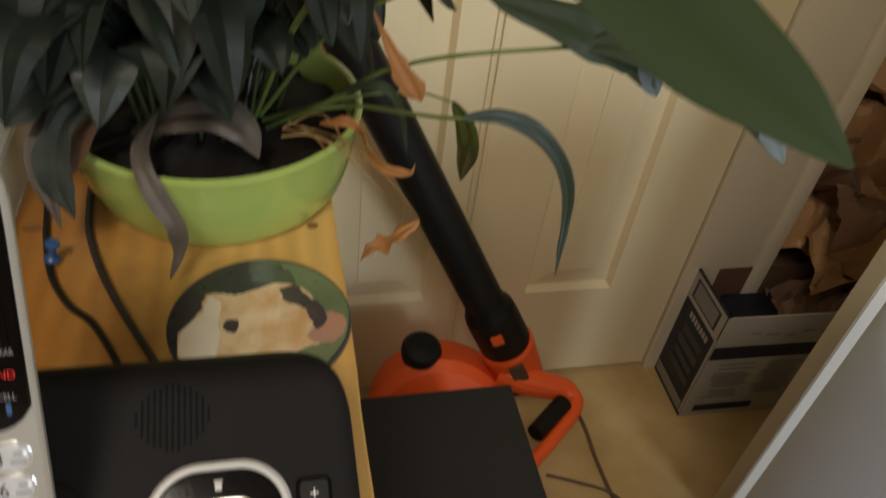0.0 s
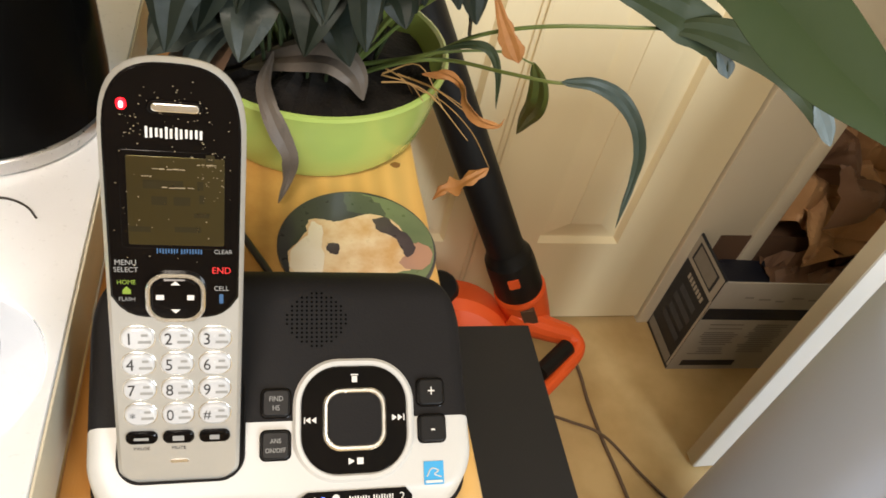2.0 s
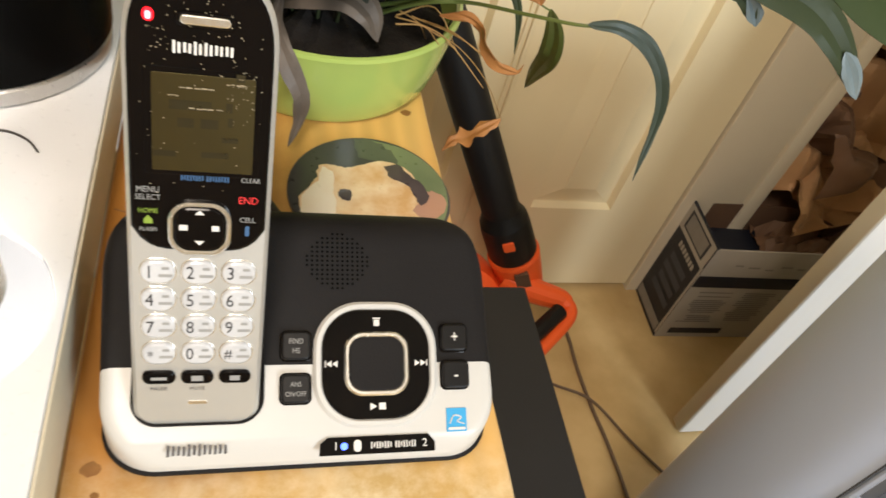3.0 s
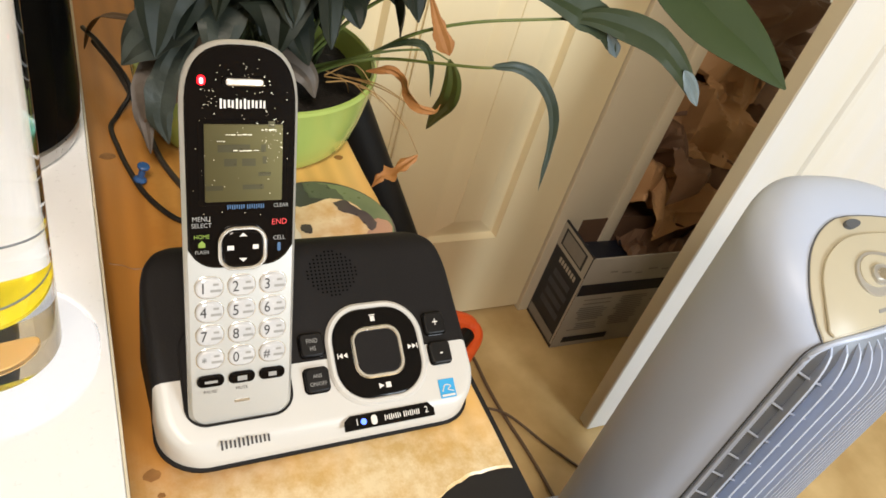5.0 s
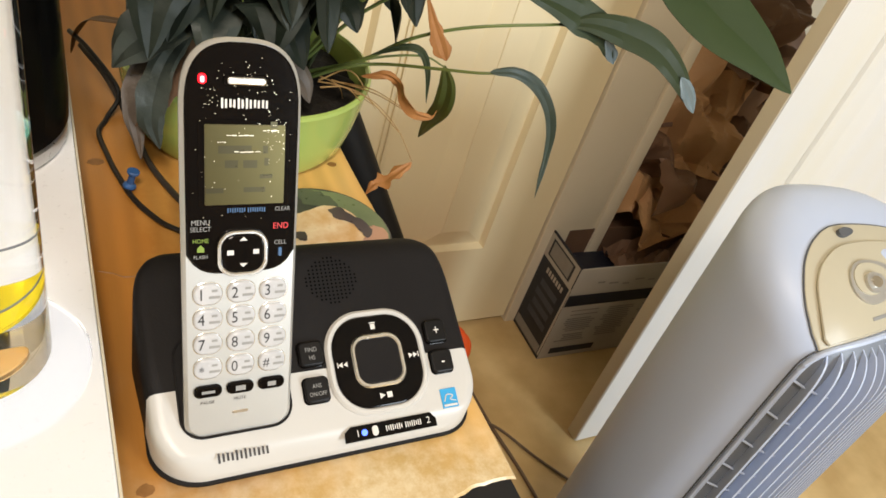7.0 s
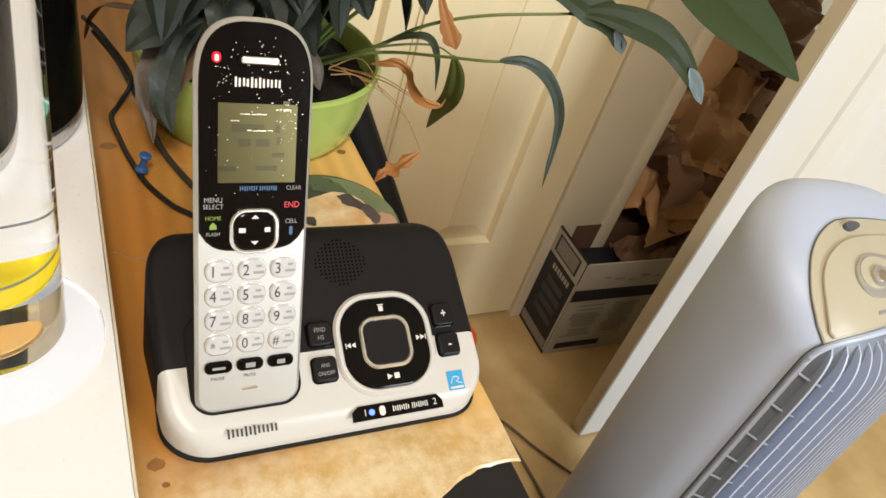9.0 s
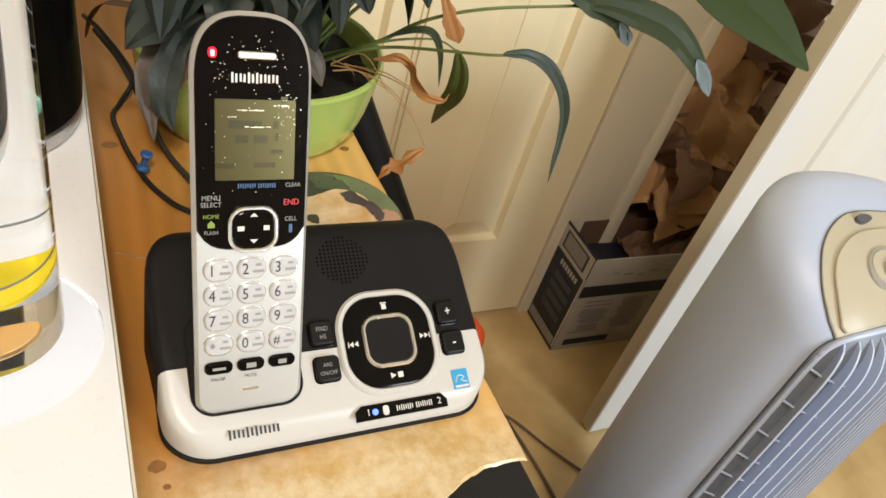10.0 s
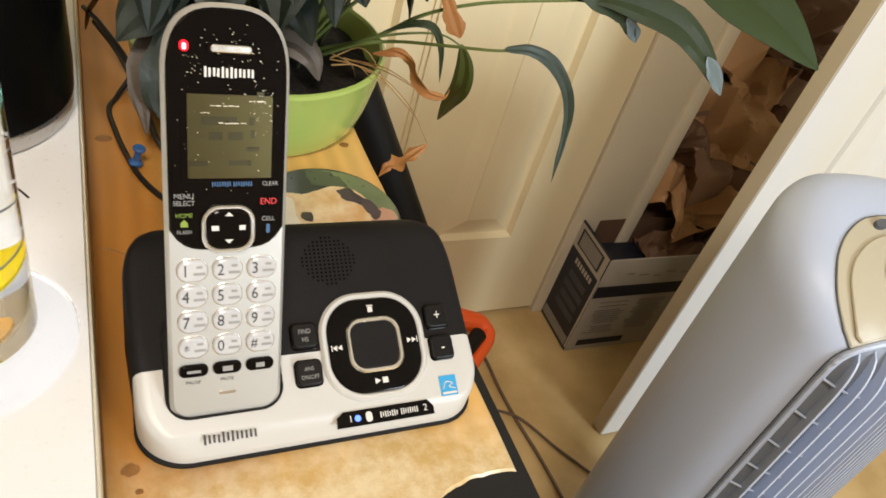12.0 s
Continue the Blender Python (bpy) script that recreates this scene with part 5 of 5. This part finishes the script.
def carton():
    m = pose(0.6870, 0.5080, 0.0, 0, 0, -1.5)
    t = thing("carton", m, "open white and navy printed carton filled with paper, on the floor", "carton")
    L, D, Hh = 0.36, 0.108, 0.238
    w = 0.003
    part("front_wall", cube(0, L, 0, w, 0.001, Hh, 0.0008), M_CARD_WHITE, t, "white printed front")
    part("back_wall", cube(0, L, D - w, D, 0.001, Hh, 0.0008), M_CARD_BROWN, t)
    part("end_wall", cube(-0.0005, w, 0.0005, D - 0.0005, 0.001, Hh + 0.004, 0.0008), M_CARD_NAVY, t, "navy printed end")
    part("far_end_wall", cube(L - w, L, w, D - w, 0.001, Hh, 0.0008), M_CARD_WHITE, t)
    part("bottom", cube(w, L - w, w, D - w, 0.001, 0.005), M_CARD_BROWN, t)
    # prints on the front

    def front(name, spans, mt, label):
        bm = bmesh.new()
        for x, z, wd, h in spans:
            bm.faces.new([bm.verts.new((x + a * wd / 2, -0.0009, z + b * h / 2)) for a, b in ((-1, -1), (1, -1), (1, 1), (-1, 1))])
        part(name, bm, mt, t, label)
    front("band", [(0.18, 0.160, 0.358, 0.029)], M_CARD_NAVY, "dark printed band")
    front("print", [(0.072, 0.022, 0.105, 0.016)], M_CARD_NAVY, "dark printed bar")
    rnd = random.Random(5)
    spans = []
    for c in range(4):
        z = 0.132
        while z > 0.045:
            spans.append((0.055 + c * 0.085 + rnd.uniform(-0.004, 0.004), z, rnd.uniform(0.045, 0.07), 0.0028))
            z -= rnd.choice([0.0055, 0.0055, 0.011])
    front("small_print", spans, M_CARD_FAINT, "grey unreadable small print")
    front("top_print", [(0.06 + i * 0.03, 0.203 - 0.004 * (i % 3), 0.016 + 0.006 * (i % 2), 0.004) for i in range(10)], M_CARD_GREY, "grey unreadable small print")

    def end(name, spans, mt, label, lift=0.0012):
        bm = bmesh.new()
        for y, z, wd, h in spans:
            bm.faces.new([bm.verts.new((-lift, y + a * wd / 2, z + b * h / 2)) for a, b in ((-1, -1), (1, -1), (1, 1), (-1, 1))])
        part(name, bm, mt, t, label)
    end("base_stripe", [(D / 2, 0.020, D * 0.86, 0.022)], M_CARD_GREY, "pale stripe")
    end("label", [(D / 2, 0.212, D * 0.96, 0.054)], M_CARD_WHITE, "white label")
    end("label_frame", [(D / 2, 0.213, D * 0.72, 0.038)], M_CARD_NAVY, "navy frame", 0.0015)
    end("label_field", [(D / 2, 0.213, D * 0.62, 0.031)], M_CARD_GREY, "grey field", 0.0018)
    end("maker_mark", [(0.022 + i * 0.0088, 0.168, 0.0062, 0.012) for i in range(7)], M_CARD_WHITE, "white printed maker's mark")
    end("small_print", [(0.050, 0.138 - i * 0.024, 0.058 + 0.008 * (i % 2), 0.015) for i in range(4)], M_CARD_DIM, "grey unreadable small print")
    for y in (0.003, D - 0.003):
        end("edge_stripe", [(y, 0.10, 0.005, 0.18)], M_CARD_WHITE, "worn white corner edge", 0.0010)
    # what lies inside: dark packing at the near end, then a wad of brown paper
    rp = random.Random(9)
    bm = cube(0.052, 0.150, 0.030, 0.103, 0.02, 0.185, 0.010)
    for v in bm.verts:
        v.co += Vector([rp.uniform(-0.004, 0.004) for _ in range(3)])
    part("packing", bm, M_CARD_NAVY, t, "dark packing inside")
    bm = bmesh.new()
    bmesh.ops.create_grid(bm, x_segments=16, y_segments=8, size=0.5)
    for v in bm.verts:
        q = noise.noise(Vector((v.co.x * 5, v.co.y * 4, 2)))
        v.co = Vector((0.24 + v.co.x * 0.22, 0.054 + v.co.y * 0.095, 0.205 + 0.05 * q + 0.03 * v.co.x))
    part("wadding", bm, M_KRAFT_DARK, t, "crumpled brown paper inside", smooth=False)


carton()

# ---- crumpled kraft paper bags in the alcove ----


def paper_bag(x, y, z, sx, sy, sz, seed, turn, tilt, material, label):
    rnd = random.Random(seed)
    bm = bmesh.new()
    bmesh.ops.create_grid(bm, x_segments=44, y_segments=36, size=0.5)
    ph = Vector([rnd.uniform(0, 9) for _ in range(3)])
    folds = []
    for k in range(9):
        ang, size = rnd.uniform(0, math.pi), rnd.choice([0.75, 0.5, 0.33, 0.22])
        folds.append((math.cos(ang), math.sin(ang), size, rnd.uniform(0, 1), rnd.uniform(0.5, 1.0) * size))
    for v in bm.verts:
        a, b = v.co.x, v.co.y
        q = noise.noise(Vector((a * 2.2, b * 2.2, 0)) + ph)
        fold = 0.0
        for c, d, size, shift, amp in folds:
            w = ((a * c + b * d + 0.10 * q) / size + shift) % 1.0
            fold += amp * (abs(2 * w - 1) - 0.5)
        hgt = 0.30 * math.cos(math.pi * a) * math.cos(math.pi * b * 0.9) + 0.15 * q + 1.05 * fold
        v.co = Vector((a * sx * (1 + 0.25 * q), b * sy * (1 + 0.2 * fold), hgt * sz))
    bmesh.ops.solidify(bm, geom=bm.faces[:], thickness=0.0012)
    return solid("paper_bag", bm, material, label, "paper bag", m=pose(x, y, z, tilt, 0, turn))


rb = random.Random(17)
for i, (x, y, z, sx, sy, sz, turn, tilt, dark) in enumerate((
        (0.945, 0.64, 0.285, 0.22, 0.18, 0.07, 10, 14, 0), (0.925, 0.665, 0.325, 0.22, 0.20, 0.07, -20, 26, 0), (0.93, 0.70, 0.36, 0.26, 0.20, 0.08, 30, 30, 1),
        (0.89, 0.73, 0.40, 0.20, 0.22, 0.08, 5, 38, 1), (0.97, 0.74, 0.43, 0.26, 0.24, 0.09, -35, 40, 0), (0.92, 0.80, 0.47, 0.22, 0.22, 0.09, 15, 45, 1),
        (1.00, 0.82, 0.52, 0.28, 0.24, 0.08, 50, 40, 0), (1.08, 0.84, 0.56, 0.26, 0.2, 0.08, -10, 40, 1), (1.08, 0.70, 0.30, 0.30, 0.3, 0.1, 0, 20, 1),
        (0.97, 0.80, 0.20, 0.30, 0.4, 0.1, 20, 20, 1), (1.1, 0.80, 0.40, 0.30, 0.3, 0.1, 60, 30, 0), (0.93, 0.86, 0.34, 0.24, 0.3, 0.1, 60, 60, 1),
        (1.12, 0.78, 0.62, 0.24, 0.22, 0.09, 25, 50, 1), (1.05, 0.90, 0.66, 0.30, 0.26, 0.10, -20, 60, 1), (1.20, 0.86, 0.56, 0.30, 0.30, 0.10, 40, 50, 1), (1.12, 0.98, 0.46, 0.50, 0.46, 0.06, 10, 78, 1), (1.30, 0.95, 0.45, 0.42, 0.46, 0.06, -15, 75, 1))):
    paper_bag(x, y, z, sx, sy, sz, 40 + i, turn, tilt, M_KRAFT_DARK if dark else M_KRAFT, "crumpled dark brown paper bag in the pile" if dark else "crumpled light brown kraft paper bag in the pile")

# ---- tower fan ----
FAN = Vector((0.5117, 0.0917, 0.0))
FRONT = radians(-85)
FAN_R, SHOULDER, CROWN, ROUND, TILTED = 0.090, 0.6171, 0.0612, 2.6755, 0.4138


def spread(u):
    """The housing is broader on the side away from the bench."""
    return u + 0.10 * (1 - math.exp(-30.0 * u * u / FAN_R)) if u > 0 else u


def fan_point(a, z):
    """The fan's skin at an angle from its front and a height along it; the crown is tilted down to the front."""
    r = FAN_R * max(0.0, 1 - (max(0.0, z - SHOULDER) / CROWN) ** ROUND) ** (1 / ROUND)
    a = radians(a)
    drop = TILTED * r * math.cos(a) * min(1.0, max(0.0, (z - 0.4) / 0.1))
    c = math.cos(a)
    s, u = r * (c ** 0.30 if c > 0 and math.sin(a) > 0 else c), spread(r * math.sin(a))
    return Vector((s * math.cos(FRONT) - u * math.sin(FRONT), s * math.sin(FRONT) + u * math.cos(FRONT), z - drop))


def on_fan(a, z, out=0.0):
    p = fan_point(a, z)
    n = (fan_point(a + 0.5, z) - fan_point(a - 0.5, z)).cross(fan_point(a, z + 0.0005) - fan_point(a, z - 0.0005))
    return p + n.normalized() * out


def on_top(s, u, out=0.0):
    """A place on the crown from its plan: s towards the front, u across."""
    def p(s, u):
        r = min(math.hypot(s, u), FAN_R * 0.998)
        z = SHOULDER + CROWN * (1 - (r / FAN_R) ** ROUND) ** (1 / ROUND) - TILTED * s
        u = spread(u)
        return Vector((s * math.cos(FRONT) - u * math.sin(FRONT), s * math.sin(FRONT) + u * math.cos(FRONT), z))
    n = (p(s + 0.001, u) - p(s - 0.001, u)).cross(p(s, u + 0.001) - p(s, u - 0.001))
    return p(s, u) + n.normalized() * out


def top_patch(outline, lift, depth=0.003, dense=9, centre=None):
    """A patch that follows the crown, shrunk ring by ring to its middle."""
    cs, cu = centre or (sum(p[0] for p in outline) / len(outline), sum(p[1] for p in outline) / len(outline))
    rings = [[on_top(s, u, -depth) for s, u in outline], [on_top(s, u, lift - 0.0008) for s, u in outline]]
    for k in range(dense):
        f = 0.985 - 0.975 * k / (dense - 1)
        rings.append([on_top(cs + (s - cs) * f, cu + (u - cu) * f, lift) for s, u in outline])
    return loft(bmesh.new(), rings, False, True)


def oval(s, u, rs, ru, n=28):
    return [(s + rs * math.cos(2 * math.pi * i / n), u + ru * math.sin(2 * math.pi * i / n)) for i in range(n)]


def tower_fan():
    t = thing("tower_fan", Matrix.Translation(FAN), "tall pale grey plastic tower fan standing on the floor", "fan")
    zs = [0.02, 0.1, 0.2, 0.3, 0.4, 0.42, 0.45, 0.48, 0.5, 0.56, SHOULDER - 0.001] + [SHOULDER + CROWN * math.sin(math.pi / 2 * i / 22) ** 1.0 for i in range(1, 22)] + [SHOULDER + CROWN * 0.99995]
    rings = [[fan_point(360 * i / 72, z) for i in range(72)] for z in zs]
    part("housing", loft(bmesh.new(), rings), M_FAN, t, "smooth pale grey housing")
    part("base", revolve([(0.122, 0.0), (0.126, 0.004), (0.124, 0.014), (0.088, 0.024)], 64), M_FAN, t)
    half, z0, spring, rise = 49.0, 0.12, 0.600, 0.0625
    half_at = lambda z, g=0.0: (half - g) * (math.sqrt(max(0.0, 1 - ((z - spring) / rise) ** 4.5)) if z > spring else 1.0)
    top_at = lambda a: spring + rise * max(0.0, 1 - (abs(a) / half) ** 2) ** (1 / 4.5)
    # tongue-shaped control panel on the crown, above the arch of the grille
    left = [(0.0600, -0.0622), (0.0530, -0.0655), (0.0457, -0.0680), (0.0307, -0.0691), (0.0162, -0.0651), (0.0020, -0.0560), (-0.0088, -0.0416), (-0.0160, -0.0230), (-0.0190, -0.0080)]
    tongue = [tuple(p[:2]) for p in spline([(s, u, 0) for s, u in left], 3)]
    arch = []
    for a in range(42, -43, -6):
        z = top_at(a) + 0.0016
        r = FAN_R * max(0.0, 1 - (max(0.0, z - SHOULDER) / CROWN) ** ROUND) ** (1 / ROUND)
        arch.append((r * math.cos(radians(a)), r * math.sin(radians(a))))
    outline = tongue + [(s, -u) for s, u in tongue[::-1]] + arch
    part("control_panel", top_patch(outline, 0.0016, centre=(0.03, 0.0)), M_FAN_CREAM, t, "cream control panel")
    part("panel_seam", tube([on_top(s, u, 0.0006) for s, u in tongue + [(s, -u) for s, u in tongue[::-1]]], 0.0009, 0.0009, 6, smooth_path=False), M_FAN_DARK, t, "dark seam round the panel")
    step = [(0.0557, -0.0600), (0.0427, -0.0610), (0.0239, -0.0575), (0.0119, -0.0478), (0.0046, -0.0327), (0.0005, -0.0160), (-0.0005, 0.0)]
    ridge = [tuple(p[:2]) for p in spline([(s, u, 0) for s, u in step], 3)]
    ridge += [(s, -u) for s, u in ridge[::-1][1:]]
    raised = ridge + [(s - 0.002, u) for s, u in arch]
    part("raised_field", top_patch(raised, 0.0042, centre=(0.035, 0.0)), M_FAN_CREAM, t, "raised cream field")
    d = part("dial", top_patch(oval(0.0335, 0.001, 0.0175, 0.0255), 0.0062), M_SILVER, t, "oval silver dial")
    part("dial_face", top_patch(oval(0.0315, 0.0, 0.0130, 0.0200), 0.0070), M_FAN_CREAM, d, "cream dial face")
    part("dial_knob", top_patch(oval(0.0355, 0.002, 0.0080, 0.0110), 0.0098), M_SILVER, d, "shiny raised knob")
    part("knob_cap", top_patch(oval(0.0355, 0.002, 0.0045, 0.0065), 0.0112), M_CHROME, d, "shiny knob cap")
    part("small_button", top_patch(oval(-0.0105, 0.004, 0.0042, 0.0085, 20), 0.0052), M_FAN_DARK, t, "small oval lamp window")
    part("maker_mark", top_patch([(0.0585, -0.010), (0.0585, 0.010), (0.0610, 0.010), (0.0610, -0.010)], 0.0046, dense=4), M_PRINT_GREY, t, "printed maker's mark")
    # grille: arched recess, curved fins and cross bars
    lv = [z0 + 0.006 + (spring - z0 - 0.006) * i / 30 for i in range(31)] + [spring + rise * 0.995 * math.sin(math.pi / 2 * i / 14) for i in range(1, 15)]
    rows = [[on_fan(half_at(z, 1.5) * (-1 + 2 * k / 14), z, 0.0010) for k in range(15)] for z in lv]
    part("grille_back", loft(bmesh.new(), rows, False, False, closed=False), M_FAN_GRILLE, t, "blue-grey recess behind the fins")
    side = [(-half, z0 + (spring - z0) * i / 16) for i in range(17)]
    side += [(-half * math.cos(math.pi / 2 * i / 18), top_at(half * math.cos(math.pi / 2 * i / 18))) for i in range(1, 19)]
    rim = side + [(-a, z) for a, z in side[::-1][1:]]
    part("grille_rim", tube([on_fan(a, z, 0.0020) for a, z in rim], 0.0030, 0.0030, 8, smooth_path=False), M_FAN, t, "raised rim of the grille")
    part("rim_seam", tube([on_fan(a * 1.055, z + (0.002 if abs(a) < 40 else 0), 0.0004) for a, z in rim], 0.0008, 0.0008, 6, smooth_path=False), M_FAN_DARK, t, "fine dark seam")
    angles = [-40 + 8 * k for k in range(6)]
    at, step = 0.0, FAN_R * math.sin(radians(8)) * 1.12
    while at < 44.0:
        at += 0.1
        if spread(FAN_R * math.sin(radians(at))) >= step * (len(angles) - 5):
            angles.append(at)
    for a in angles:
        end = top_at(a) - 0.004
        rows = []
        for i in range(25):
            z = z0 + 0.006 + (end - z0 - 0.006) * i / 24 if i < 12 else end - 0.06 * (1 - (i - 12) / 12) if i > 12 else end - 0.07
            g = max(0.0, (z - (end - 0.05)) / 0.05)
            h = 0.0008 + 0.0125 * math.sqrt(max(0.0, 1 - g * g))
            rows.append((z, [on_fan(a - 0.75, z, 0.0006), on_fan(a - 0.55, z, h), on_fan(a + 0.55, z, h), on_fan(a + 0.75, z, 0.0006)]))
        rows = [r for z, r in sorted(rows, key=lambda q: q[0])]
        part("fin", loft(bmesh.new(), rows), M_FAN, t, smooth=False)
    for z in (0.16, 0.205, 0.25, 0.295, 0.34, 0.385, 0.43, 0.475, 0.52, 0.565, 0.61):
        h = half_at(z, 1.0)
        part("cross_bar", tube([on_fan(-h + 2 * h * i / 14, z, 0.0040) for i in range(15)], 0.0013, 0.0013, 6, smooth_path=False), M_FAN, t)


tower_fan()
